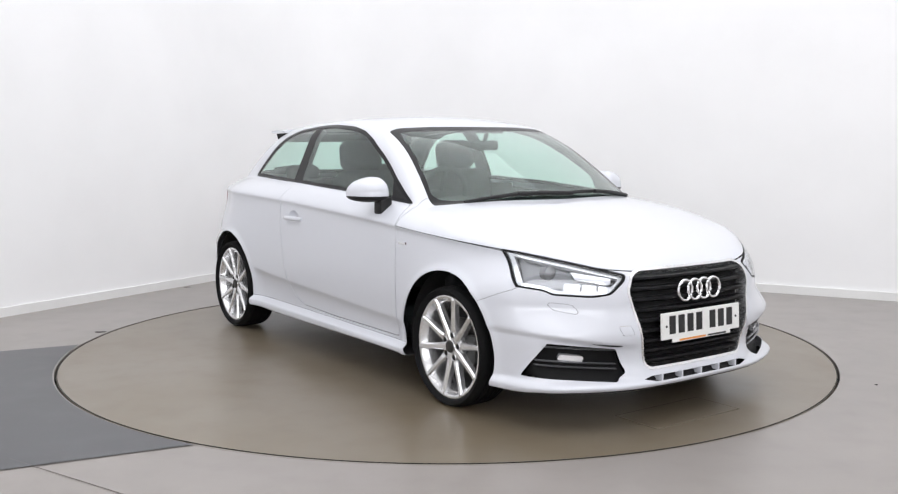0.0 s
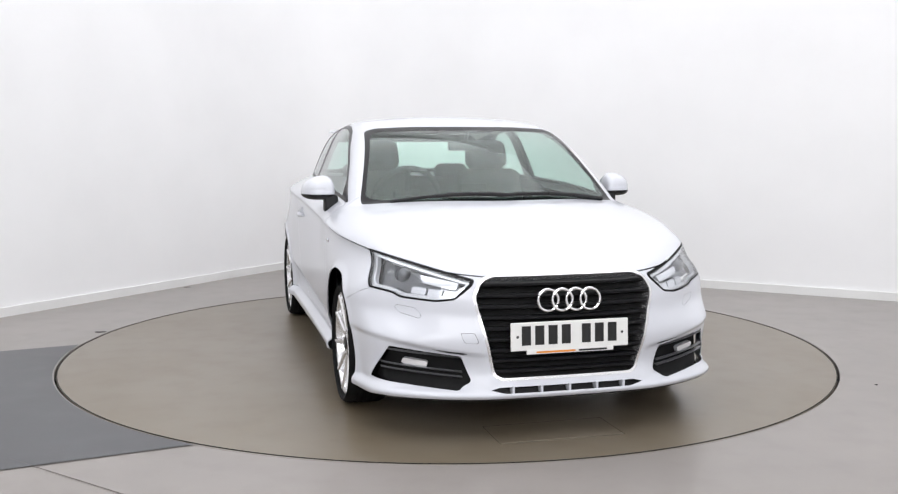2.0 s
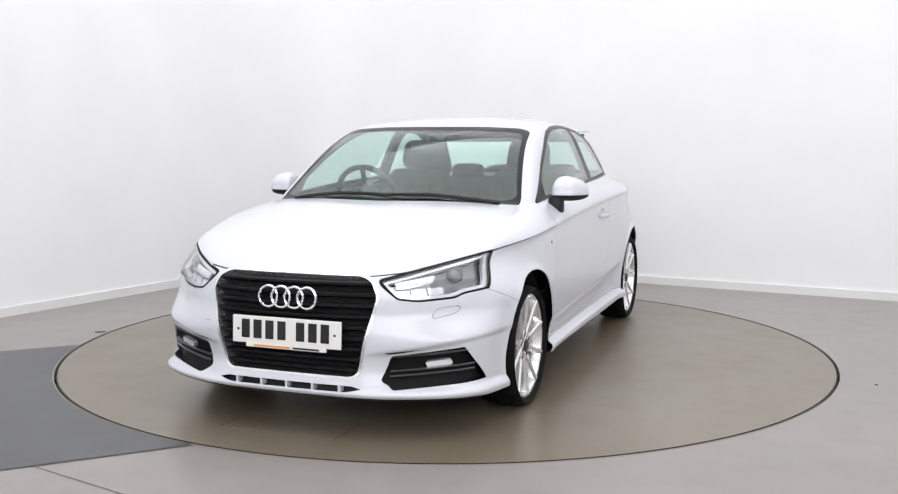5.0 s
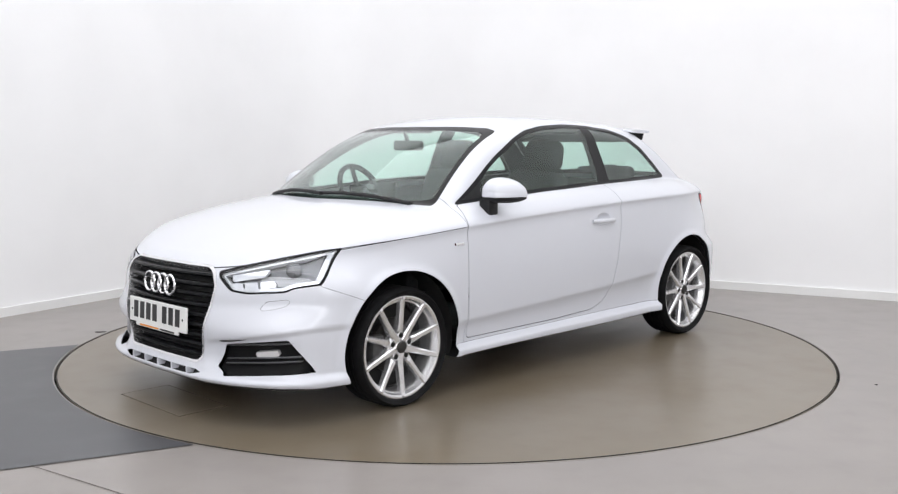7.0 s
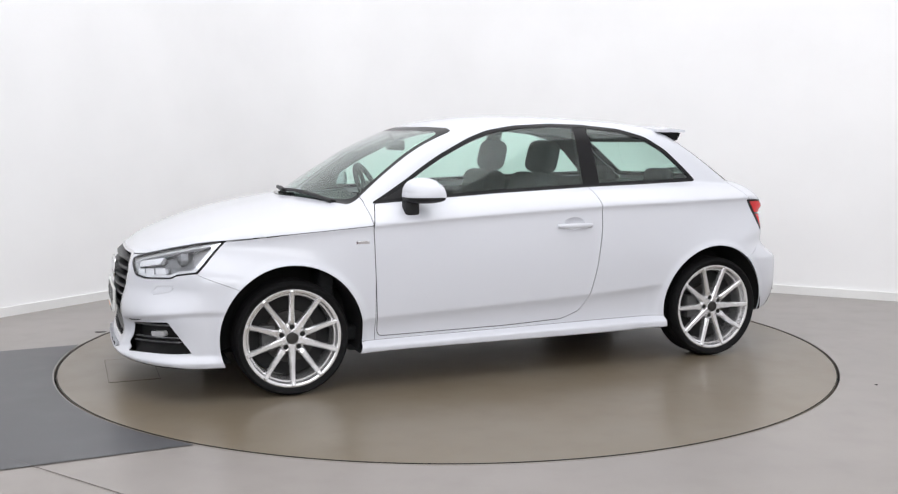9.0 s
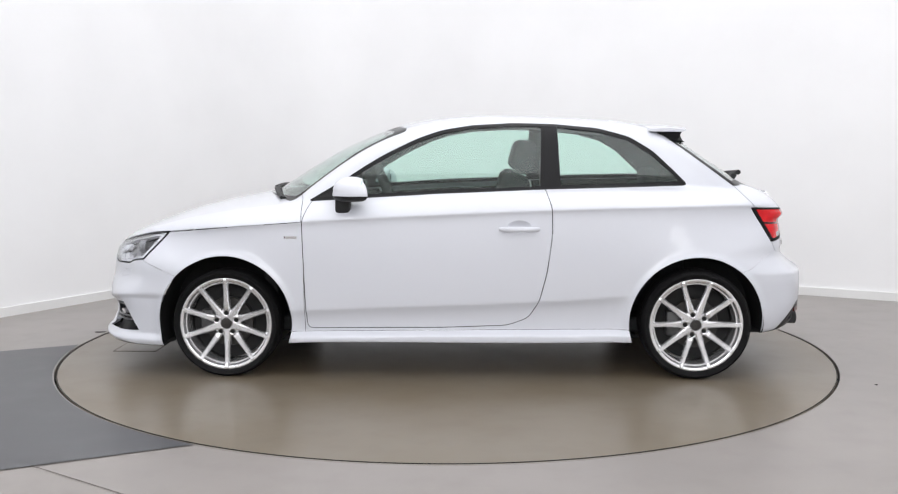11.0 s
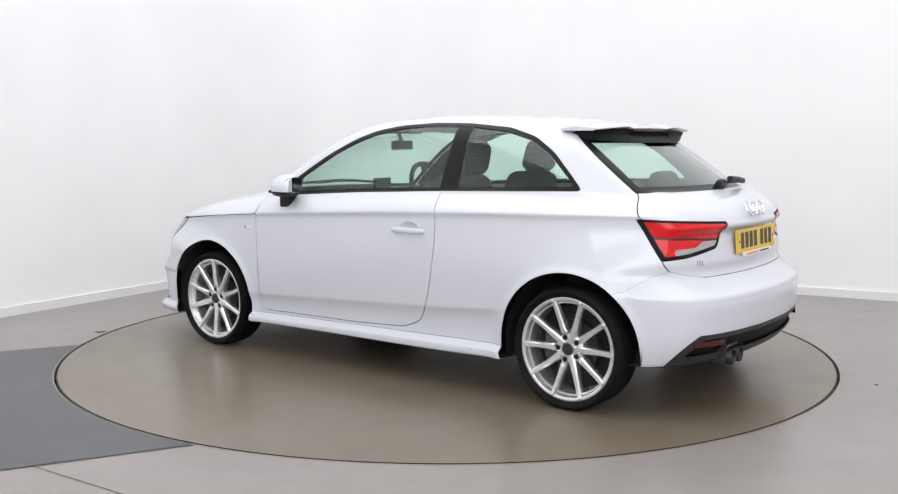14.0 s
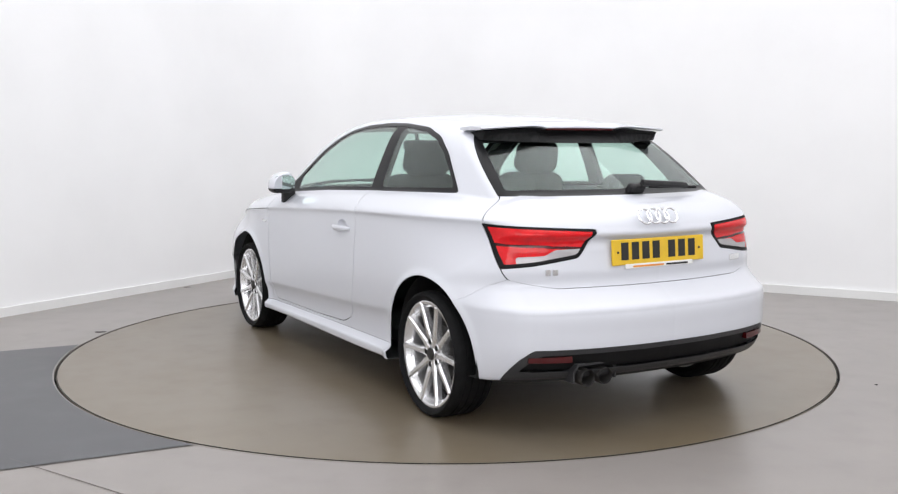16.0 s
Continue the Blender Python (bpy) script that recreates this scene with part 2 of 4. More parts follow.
# turntable
bm = bmesh.new()
lathe(bm, [(0.0005, 0.0), (1.0, 0.0), (DISC_R - 0.012, 0.0), (DISC_R - 0.008, -0.003), (DISC_R - 0.008, -0.045)], 180, Matrix())
turntable = tagged(part("turntable", bm, DISC), "round brownish grey turntable flush with the floor", "turntable")


# ======================= the car's skin =======================
def curve(*knots):
    """A smooth function through knots (x, value)."""
    k = np.array(sorted(knots), float)
    x, v = k[:, 0], k[:, 1]
    s = np.diff(v) / np.diff(x)
    m = np.zeros(len(x))
    m[0], m[-1] = s[0], s[-1]
    for i in range(1, len(x) - 1):
        h0, h1 = x[i] - x[i - 1], x[i + 1] - x[i]
        m[i] = (s[i - 1] * h1 + s[i] * h0) / (h0 + h1)
    gx = np.linspace(x[0], x[-1], 600)
    i = np.clip(np.searchsorted(x, gx) - 1, 0, len(x) - 2)
    h = x[i + 1] - x[i]
    t = (gx - x[i]) / h
    gv = (1 + 2 * t) * (1 - t) ** 2 * v[i] + t * (1 - t) ** 2 * h * m[i] + t * t * (3 - 2 * t) * v[i + 1] + t * t * (t - 1) * h * m[i + 1]
    return lambda q: np.interp(q, gx, gv)


def smax(a, b, k):
    h = np.maximum(k - np.abs(a - b), 0) / k
    return np.maximum(a, b) + h * h * k / 4


def smin(a, b, k):
    return -smax(-a, -b, k)


def step(a, b, q):
    t = np.clip((q - a) / (b - a), 0, 1)
    return t * t * (3 - 2 * t)


HUB_F, HUB_R, HUB_Z, ARCH = 1.231, -1.233, 0.294, 0.352
AXLE_F, AXLE_R = 0.284, 0.287   # height of the wheels' middles
PLAN = curve((-2.0, 0.68), (-1.8, 0.735), (-1.7, 0.768), (-1.58, 0.808), (-1.45, 0.842), (-1.3, 0.864), (-1.2, 0.868), (-0.8, 0.858), (-0.4, 0.853), (0.2, 0.853), (0.8, 0.857), (1.2, 0.866), (1.5, 0.858), (1.7, 0.845), (2.05, 0.80))
SHOULDER = curve((-1.9, 0.90), (-1.5, 0.907), (-0.7, 0.893), (0.1, 0.861), (0.83, 0.823), (1.18, 0.797), (1.53, 0.765), (1.8, 0.715), (2.1, 0.65))
LOWLINE = curve((-0.95, 0.447), (-0.7, 0.424), (-0.4, 0.405), (0.1, 0.383), (0.4, 0.372), (0.8, 0.357), (1.0, 0.350))
BELT = curve((-2.0, 1.0), (-1.6, 1.003), (-1.2, 1.004), (-0.43, 0.984), (0.11, 0.963), (0.8, 0.925), (1.0, 0.915))
HOOD = curve((0.6, 0.985), (0.8, 0.975), (1.0, 0.956), (1.12, 0.943), (1.264, 0.921), (1.45, 0.882), (1.6, 0.840), (1.734, 0.791), (1.86, 0.737), (1.94, 0.697), (2.0, 0.66), (2.1, 0.60))
NOSE = curve((0.1, 1.97), (0.15, 2.005), (0.17, 2.022), (0.195, 2.030), (0.225, 2.02), (0.27, 2.00), (0.4, 2.012), (0.5, 2.015), (0.6, 2.005), (0.66, 1.985), (0.7, 1.955), (0.8, 1.88))
NOSE_SIDE = curve((0.0, 0.0), (0.2, 0.01), (0.3, 0.026), (0.4, 0.050), (0.48, 0.078), (0.5, 0.088), (0.6, 0.152), (0.68, 0.225), (0.78, 0.315), (0.83, 0.38), (0.9, 0.55))
NOSE_LOW = curve((0.0, 0.0), (0.2, 0.004), (0.3, 0.010), (0.4, 0.023), (0.45, 0.036), (0.55, 0.072), (0.65, 0.122), (0.746, 0.192), (0.80, 0.265), (0.85, 0.40), (0.9, 0.56))
RIDGE = curve((0.0, 0.352), (0.36, 0.364), (0.53, 0.384), (0.70, 0.416), (0.80, 0.434), (0.9, 0.440))
NOSE_STEEP = curve((0.0, 1.0), (0.3, 0.97), (0.5, 0.88), (0.6, 0.80), (0.7, 0.68), (0.8, 0.5), (0.9, 0.4))
TAIL = curve((0.1, 1.74), (0.16, 1.78), (0.27, 1.875), (0.37, 1.915), (0.45, 1.920), (0.53, 1.918), (0.553, 1.912), (0.568, 1.890), (0.60, 1.848), (0.63, 1.818), (0.70, 1.812), (0.78, 1.80), (0.83, 1.797), (0.845, 1.812), (0.88, 1.80), (0.95, 1.73), (1.0, 1.64), (1.05, 1.52))
TAIL_SIDE = curve((0.0, 0.0), (0.2, 0.008), (0.3, 0.02), (0.45, 0.045), (0.55, 0.072), (0.65, 0.115), (0.72, 0.17), (0.77, 0.24), (0.82, 0.34), (0.9, 0.56))
FLOORLINE = curve((-2.0, 0.235), (-1.6, 0.235), (-0.9, 0.20), (0.9, 0.185), (1.45, 0.17), (1.7, 0.162), (2.1, 0.162))
NARROW_F = curve((0.5, 0.0), (0.95, 0.0), (1.25, 0.03), (1.55, 0.095), (1.8, 0.13), (2.1, 0.14))
NARROW_R = curve((-2.0, 0.09), (-1.6, 0.088), (-1.45, 0.075), (-1.25, 0.04), (-0.95, 0.012), (-0.6, 0.0), (-0.3, 0.0))
CAB_W = curve((-1.8, 0.56), (-1.5, 0.63), (-1.2, 0.682), (-0.9, 0.715), (-0.5, 0.742), (0.0, 0.756), (0.3, 0.748), (0.5, 0.738), (0.8, 0.731), (1.1, 0.715))
ROOF = curve((0.7, 1.22), (0.5, 1.29), (0.3, 1.343), (0.1, 1.376), (-0.1, 1.388), (-0.3, 1.390), (-0.6, 1.378), (-0.9, 1.358), (-1.1, 1.322), (-1.3, 1.27), (-1.6, 1.15))
SCREEN = curve((0.85, 1.24), (0.93, 1.125), (1.0, 1.02), (1.136, 0.80), (1.2, 0.69), (1.3, 0.485), (1.36, 0.34), (1.45, 0.1))
SCREEN_BOW = curve((0.8, 0.19), (0.93, 0.19), (1.15, 0.18), (1.3, 0.17), (1.45, 0.15))
BACK = curve((0.9, 1.76), (1.0, 1.62), (1.1, 1.475), (1.2, 1.325), (1.27, 1.22), (1.32, 1.145), (1.45, 0.95))


def nose_side(y, z):
    """How far the nose falls back beside the middle: boxier in the lower bumper."""
    k = step(0.40, 0.54, z)
    return NOSE_SIDE(y) * k + NOSE_LOW(y) * (1 - k)


def skin(p):
    """Signed distance (roughly) to the car's skin; negative inside."""
    x, y, z = p[:, 0], np.abs(p[:, 1]), p[:, 2]
    zs, zl = SHOULDER(x), LOWLINE(x)
    up = 0.5 * (z - zs + np.sqrt((z - zs) ** 2 + 0.009 ** 2)) - 0.002
    rise = np.clip(np.maximum(up, 0) / np.maximum(BELT(x) - zs, 0.02), 0, 1.6)
    over = step(0.75, 0.95, x)
    w = PLAN(x) - over * (0.7 * np.maximum(up, 0) + 5 * up * up) - (1 - over) * (PLAN(x) - CAB_W(x) - 0.010) * rise ** 1.35
    w = w - NARROW_F(x) * step(0.56, 0.75, z) - NARROW_R(x) * step(0.55, 0.86, z)
    down = np.maximum(zs - z, 0)
    mid = step(-1.75, -1.45, x) * (1 - step(1.3, 1.55, x))
    w = w - mid * 0.011 * (1 - np.exp(-down / 0.013)) + mid * 0.010 * np.sin(np.clip(down / 0.5, 0, 1) * math.pi)
    fade = step(-0.93, -0.78, x) * (1 - step(0.84, 0.95, x))
    w = w - fade * 0.030 * (1 - np.exp(-np.maximum(0.5 * (zl - z + np.sqrt((zl - z) ** 2 + 0.008 ** 2)) - 0.002, 0) / 0.05))
    between = step(-0.93, -0.86, x) * (1 - step(0.86, 0.92, x))
    skirt_top = 0.262 - 0.018 * (x + 0.88) / 1.75
    w = w + between * 0.042 * (1 - step(skirt_top - 0.028, skirt_top, z))
    ends = (step(1.45, 1.7, x) + 1 - step(-1.7, -1.45, x))
    w = w - ends * 0.9 * np.maximum(0.40 - z, 0) ** 2
    for hx in (HUB_F, HUB_R):
        r = np.hypot(x - hx, z - HUB_Z)
        w = w + 0.010 * np.exp(-((r - ARCH) / 0.022) ** 2)
    blade = step(1.50, 1.64, x)
    inset = blade * (step(0.205, 0.23, z) - step(RIDGE(y) - 0.024, RIDGE(y) + 0.005, z))
    lip = blade * (1 - step(0.19, 0.218, z))
    w = w - 0.019 * inset + 0.022 * lip
    side = y - w
    mid_nose = 1 - step(0.335, 0.46, y)
    front = (x - (NOSE(z) - nose_side(y, z) - 0.025 * inset * (1 - mid_nose) + 0.014 * lip)) * NOSE_STEEP(y)
    rear = (-x - (TAIL(z) - TAIL_SIDE(y))) * 0.9
    hood = HOOD(x) - 0.060 * (y / 0.76) ** 2.5
    top_h = hood * step(0.72, 0.84, x) + BELT(x) * (1 - step(0.72, 0.84, x))
    top = (z - top_h) * 0.97
    low = FLOORLINE(x) - z
    tub = smax(smax(top, side, 0.035), low, 0.012)
    tub = smax(tub, front, 0.05)
    tub = smax(tub, rear, 0.045)
    dz = z - 0.95
    cw = (y - (CAB_W(x) - 0.34 * dz - 0.22 * dz * np.abs(dz))) * 0.93
    roof = (z - (ROOF(x) - 0.042 * (y / 0.58) ** 2)) * 0.98
    ws = (x - (SCREEN(z) - SCREEN_BOW(z) * (y / 0.6) ** 2)) * 0.52
    bk = (-x - (BACK(z) - 0.135 * (y / 0.6) ** 2)) * 0.56
    cabin = smax(smax(roof, cw, 0.10), 0.80 - z, 0.02)
    cabin = smax(cabin, ws, 0.045)
    cabin = smax(cabin, bk, 0.035)
    return smin(tub, cabin, 0.018)


def gradient(p, e=0.006):
    g = np.stack([skin(p + np.eye(3)[k] * e) - skin(p - np.eye(3)[k] * e) for k in range(3)], 1)
    return g / (2 * e)


def skin_mesh(h):
    """Surface of the car's half, y > 0: vertices, normals, triangles."""
    xs, ys, zs = np.arange(-2.02, 2.14, h), np.arange(-2 * h, 0.94, h), np.arange(0.12, 1.44, h)
    nx, ny, nz = len(xs), len(ys), len(zs)
    g = np.stack(np.meshgrid(xs, ys, zs, indexing="ij"), -1).reshape(-1, 3)
    f = np.concatenate([skin(c) for c in np.array_split(g, 12)]).reshape(nx, ny, nz)
    s = f < 0
    corners = [(a, b, c) for a in (0, 1) for b in (0, 1) for c in (0, 1)]
    cnt = sum(s[a:nx - 1 + a, b:ny - 1 + b, c:nz - 1 + c].astype(int) for a, b, c in corners)
    cells = np.argwhere((cnt > 0) & (cnt < 8))
    index = np.full((nx, ny, nz), -1)
    index[tuple(cells.T)] = np.arange(len(cells))
    acc, num = np.zeros((len(cells), 3)), np.zeros(len(cells))
    for a in corners:
        for k in range(3):
            if a[k]:
                continue
            b = tuple(1 if i == k else a[i] for i in range(3))
            fa, fb = f[tuple((cells + a).T)], f[tuple((cells + b).T)]
            c = (fa < 0) != (fb < 0)
            t = np.where(c, fa / np.where(c, fa - fb, 1), 0)
            q = cells + a + t[:, None] * np.eye(3)[k]
            acc[c] += q[c]
            num[c] += 1
    v = acc / num[:, None] * h + np.array((xs[0], ys[0], zs[0]))
    for _ in range(4):
        gr = gradient(v)
        mv = -gr * (skin(v) / np.maximum((gr ** 2).sum(1), 0.04))[:, None]
        ln = np.linalg.norm(mv, axis=1, keepdims=True)
        v = v + mv * np.minimum(1, 0.6 * h / np.maximum(ln, 1e-9))
    quads = []
    for k in range(3):
        o = [(k + 1) % 3, (k + 2) % 3]
        sh = [nx, ny, nz]
        sl0 = [slice(1, n - 1) for n in sh]
        sl1 = list(sl0)
        sl1[k] = slice(2, sh[k])
        sl0[k] = slice(1, sh[k] - 1)
        d = s[tuple(sl0)] != s[tuple(sl1)]
        e = np.argwhere(d) + 1
        u, w = np.eye(3, dtype=int)[o[0]], np.eye(3, dtype=int)[o[1]]
        q = np.stack([index[tuple((e - u - w).T)], index[tuple((e - w).T)], index[tuple(e.T)], index[tuple((e - u).T)]], 1)
        out = s[tuple(e.T)]
        q[~out] = q[~out][:, ::-1]
        quads.append(q[(q >= 0).all(1)])
    q = np.concatenate(quads)
    tri = np.concatenate([q[:, [0, 1, 2]], q[:, [0, 2, 3]]])
    n = gradient(v)
    n /= np.linalg.norm(n, axis=1, keepdims=True)
    return v, n, tri


def split(mesh, d):
    """Cuts a mesh along d = 0: the piece with d < 0 and the rest."""
    v, n, tri = mesh
    d = np.where(np.abs(d) < 1e-5, 1e-5, d)
    neg = d[tri] < 0
    c = neg.sum(1)
    ins, outs, mixed = tri[c == 3], tri[c == 0], tri[(c > 0) & (c < 3)]
    if len(mixed):
        mn = d[mixed] < 0
        lone = np.where(mn.sum(1) == 1, mn.argmax(1), (~mn).argmax(1))
        r = np.arange(len(mixed))
        a, b, e = mixed[r, lone], mixed[r, (lone + 1) % 3], mixed[r, (lone + 2) % 3]
        edges = np.sort(np.concatenate([np.stack([a, b], 1), np.stack([a, e], 1)]), 1)
        uniq, inv = np.unique(edges, axis=0, return_inverse=True)
        inv = inv.ravel()
        t = (d[uniq[:, 0]] / (d[uniq[:, 0]] - d[uniq[:, 1]]))[:, None]
        nv = v[uniq[:, 0]] * (1 - t) + v[uniq[:, 1]] * t
        nn = n[uniq[:, 0]] * (1 - t) + n[uniq[:, 1]] * t
        nn /= np.linalg.norm(nn, axis=1, keepdims=True)
        ab, ae = inv[:len(mixed)] + len(v), inv[len(mixed):] + len(v)
        v, n = np.concatenate([v, nv]), np.concatenate([n, nn])
        tip = np.stack([a, ab, ae], 1)
        q1, q2 = np.stack([ab, b, e], 1), np.stack([ab, e, ae], 1)
        tn = d[a] < 0
        ins = np.concatenate([ins, tip[tn], q1[~tn], q2[~tn]])
        outs = np.concatenate([outs, tip[~tn], q1[tn], q2[tn]])
    return pack(v, n, ins), pack(v, n, outs)


def pack(v, n, tri):
    u, inv = np.unique(tri, return_inverse=True)
    return v[u], n[u], inv.reshape(-1, 3)


def take(mesh, field, gap=0.0):
    """The piece where field < 0 and the rest, with a gap between them."""
    inside, rest = split(mesh, field(mesh) + gap / 2)
    if gap:
        rest = split(rest, field(rest) - gap / 2)[1]
    return inside, rest


def polygon(points, a, b):
    """Signed distance to an outline in two of the axes; negative inside."""
    pts = np.array(points, float)

    def field(mesh):
        q = mesh[0][:, [a, b]]
        best, wind = np.full(len(q), 1e9), np.zeros(len(q), bool)
        for i in range(len(pts)):
            p0, p1 = pts[i - 1], pts[i]
            e = p1 - p0
            t = np.clip(((q - p0) @ e) / max(e @ e, 1e-12), 0, 1)
            best = np.minimum(best, np.linalg.norm(q - p0 - t[:, None] * e, axis=1))
            cr = (p0[1] > q[:, 1]) != (p1[1] > q[:, 1])
            wind ^= cr & (q[:, 0] < (p1[0] - p0[0]) * (q[:, 1] - p0[1]) / (p1[1] - p0[1] if p1[1] != p0[1] else 1e-12) + p0[0])
        return np.where(wind, -best, best)
    return field


def both(*fields):
    return lambda mesh: np.max([f(mesh) for f in fields], axis=0)


def beyond(axis, at, sign=1):
    """Negative where the axis is above at (sign 1) or below it (-1)."""
    return lambda mesh: sign * (at - mesh[0][:, axis])


def along(p, q, a, b, side):
    """Distance from the line p to q in two axes; negative on one side."""
    p, q = np.array(p, float), np.array(q, float)
    e = (q - p) / np.linalg.norm(q - p)
    return lambda mesh: side * ((mesh[0][:, a] - p[0]) * e[1] - (mesh[0][:, b] - p[1]) * e[0])


def rounded(points, r=0.02, n=4):
    """Rounds an outline's corners."""
    out = []
    pts = [np.array(p, float) for p in points]
    for i, p in enumerate(pts):
        a, b = pts[i - 1] - p, pts[(i + 1) % len(pts)] - p
        la, lb = np.linalg.norm(a), np.linalg.norm(b)
        k = min(r, la / 2.2, lb / 2.2)
        s, e = p + a / la * k, p + b / lb * k
        for j in range(n + 1):
            t = j / n
            out.append(tuple((1 - t) ** 2 * s + 2 * t * (1 - t) * p + t * t * e))
    return out


def mirrored(mesh):
    v, n, tri = mesh
    f = np.array((1, -1, 1))
    return v * f, n * f, tri[:, ::-1]


def joined(*meshes):
    v, n, t, o = [], [], [], 0
    for a, b, c in meshes:
        v.append(a), n.append(b), t.append(c + o)
        o += len(a)
    return np.concatenate(v), np.concatenate(n), np.concatenate(t)


def panel(name, mesh, material, parent, label="", thick=0.004, push=0.0):
    """A skin piece as a sheet of some thickness, keeping the skin's own normals."""
    v, n, tri = mesh
    v = v + n * push
    e = np.concatenate([tri[:, [0, 1]], tri[:, [1, 2]], tri[:, [2, 0]]])
    key = np.sort(e, 1)
    _, inv, cnt = np.unique(key, axis=0, return_inverse=True, return_counts=True)
    rim = e[cnt[inv.ravel()] == 1]
    o = len(v)
    v2 = v - n * thick
    a, b = rim[:, 0], rim[:, 1]
    wn = np.cross(v[b] - v[a], n[a])
    wn /= np.maximum(np.linalg.norm(wn, axis=1, keepdims=True), 1e-9)
    verts = np.concatenate([v, v2])
    walls = np.concatenate([np.stack([b, a, b + o], 1), np.stack([b + o, a, a + o], 1)])
    faces = np.concatenate([tri, tri[:, ::-1] + o, walls])
    loop_n = np.concatenate([n[tri].reshape(-1, 3), -n[tri[:, ::-1]].reshape(-1, 3), np.repeat(np.concatenate([wn, wn]), 3, axis=0)])
    me = bpy.data.meshes.new(name)
    me.vertices.add(len(verts))
    me.vertices.foreach_set("co", verts.ravel())
    me.loops.add(faces.size)
    me.loops.foreach_set("vertex_index", faces.ravel())
    me.polygons.add(len(faces))
    me.polygons.foreach_set("loop_start", np.arange(0, faces.size, 3))
    me.update(calc_edges=True)
    finish(me, material)
    me.normals_split_custom_set(loop_n)
    ob = new(name, me)
    ob.parent = parent
    return tagged(ob, label)


car = tagged(new("car"), "white three-door hatchback car standing on the turntable", "car")
half = skin_mesh(0.0105)
half = split(half, -half[0][:, 1])[0]
half[1][np.abs(half[0][:, 1]) < 1e-4, 1] = 0

for hx in (HUB_F, HUB_R):
    half = take(half, both(lambda m, hx=hx: np.hypot(m[0][:, 0] - hx, m[0][:, 2] - HUB_Z) - ARCH, beyond(1, 0.5)))[1]
under, half = take(half, lambda m: m[1][:, 2] + 0.75)

DLO = rounded([(0.806, 0.924), (0.112, 0.966), (-0.435, 0.988), (-1.210, 1.007), (-1.143, 1.077), (-1.025, 1.190), (-0.905, 1.263), (-0.743, 1.308),
               (-0.497, 1.331), (-0.29, 1.336), (-0.06, 1.324), (0.10, 1.298), (0.223, 1.256), (0.31, 1.215), (0.405, 1.168), (0.50, 1.112), (0.594, 1.050), (0.70, 0.986)], 0.03)
side_glass, half = take(half, both(polygon(DLO, 0, 2), beyond(1, 0.35)))
SCREEN_OUT = rounded([(-0.2, 1.322), (0.3, 1.320), (0.50, 1.311), (0.562, 1.293), (0.684, 0.938), (0.678, 0.88), (-0.2, 0.88)], 0.02)
screen, half = take(half, both(polygon(SCREEN_OUT, 1, 2), beyond(0, 0.2), beyond(0, 1.155, -1), lambda m: 0.22 - m[1][:, 0]))
back_glass, half = take(half, both(polygon([(-1.055, 1.302), (-1.457, 1.003), (-1.9, 1.003), (-1.6, 1.5), (-1.1, 1.5)], 0, 2), lambda m: m[1][:, 0] + 0.25))
HEAD = rounded([(0.390, 0.668), (0.405, 0.645), (0.477, 0.587), (0.55, 0.577), (0.68, 0.585), (0.705, 0.602), (0.90, 0.640), (0.90, 0.795), (0.73, 0.762)], 0.012)
head_lamp, half = take(half, both(polygon(HEAD, 1, 2), along((1.540, 0.757), (1.690, 0.598), 0, 2, 1), beyond(0, 1.5)), 0.003)
TAILP = rounded([(0.325, 0.872), (0.33, 0.850), (0.405, 0.755), (0.60, 0.725), (0.95, 0.69), (0.95, 0.915), (0.70, 0.892)], 0.012)
tail_lamp, half = take(half, both(polygon(TAILP, 1, 2), along((-1.515, 0.905), (-1.655, 0.690), 0, 2, -1), beyond(0, -1.4, -1)), 0.003)
GRILLE = rounded([(-0.3, 0.690), (0.325, 0.688), (0.378, 0.664), (0.408, 0.600), (0.325, 0.268), (0.295, 0.248), (-0.3, 0.248)], 0.02)
grille_area, half = take(half, both(polygon(GRILLE, 1, 2), beyond(0, 1.7)))
FOG = rounded([(0.452, 0.350), (0.412, 0.248), (0.47, 0.213), (0.95, 0.250), (0.95, 0.428), (0.75, 0.388)], 0.012)
fog_area, half = take(half, both(polygon(FOG, 1, 2), along((1.820, 0.400), (1.690, 0.215), 0, 2, 1), beyond(0, 1.55)))
SLOT = rounded([(-0.3, 0.224), (0.30, 0.224), (0.345, 0.214), (0.28, 0.201), (-0.3, 0.201)], 0.006)
slot_area, half = take(half, both(polygon(SLOT, 1, 2), beyond(0, 1.7)))
diffuser, half = take(half, both(beyond(2, 0.388, -1), along((-1.655, 0.235), (-1.805, 0.39), 0, 2, 1), beyond(0, -1.5, -1)), 0.002)
HOODLINE = [(0.820, 0.823), (1.178, 0.797), (1.528, 0.767), (1.576, 0.757), (1.816, 0.709), (1.93, 0.678), (1.99, 0.692), (2.2, 0.692), (2.2, 1.2), (0.95, 1.2), (0.835, 0.94)]
hood, half = take(half, polygon(HOODLINE, 0, 2), 0.0035)
BUMPER = [(2.2, 0.75), (1.90, 0.70), (1.70, 0.63), (1.663, 0.608), (1.485, 0.538), (1.40, 0.50), (1.40, 0.0), (2.2, 0.0)]
front_bumper, half = take(half, polygon(BUMPER, 0, 2), 0.0018)
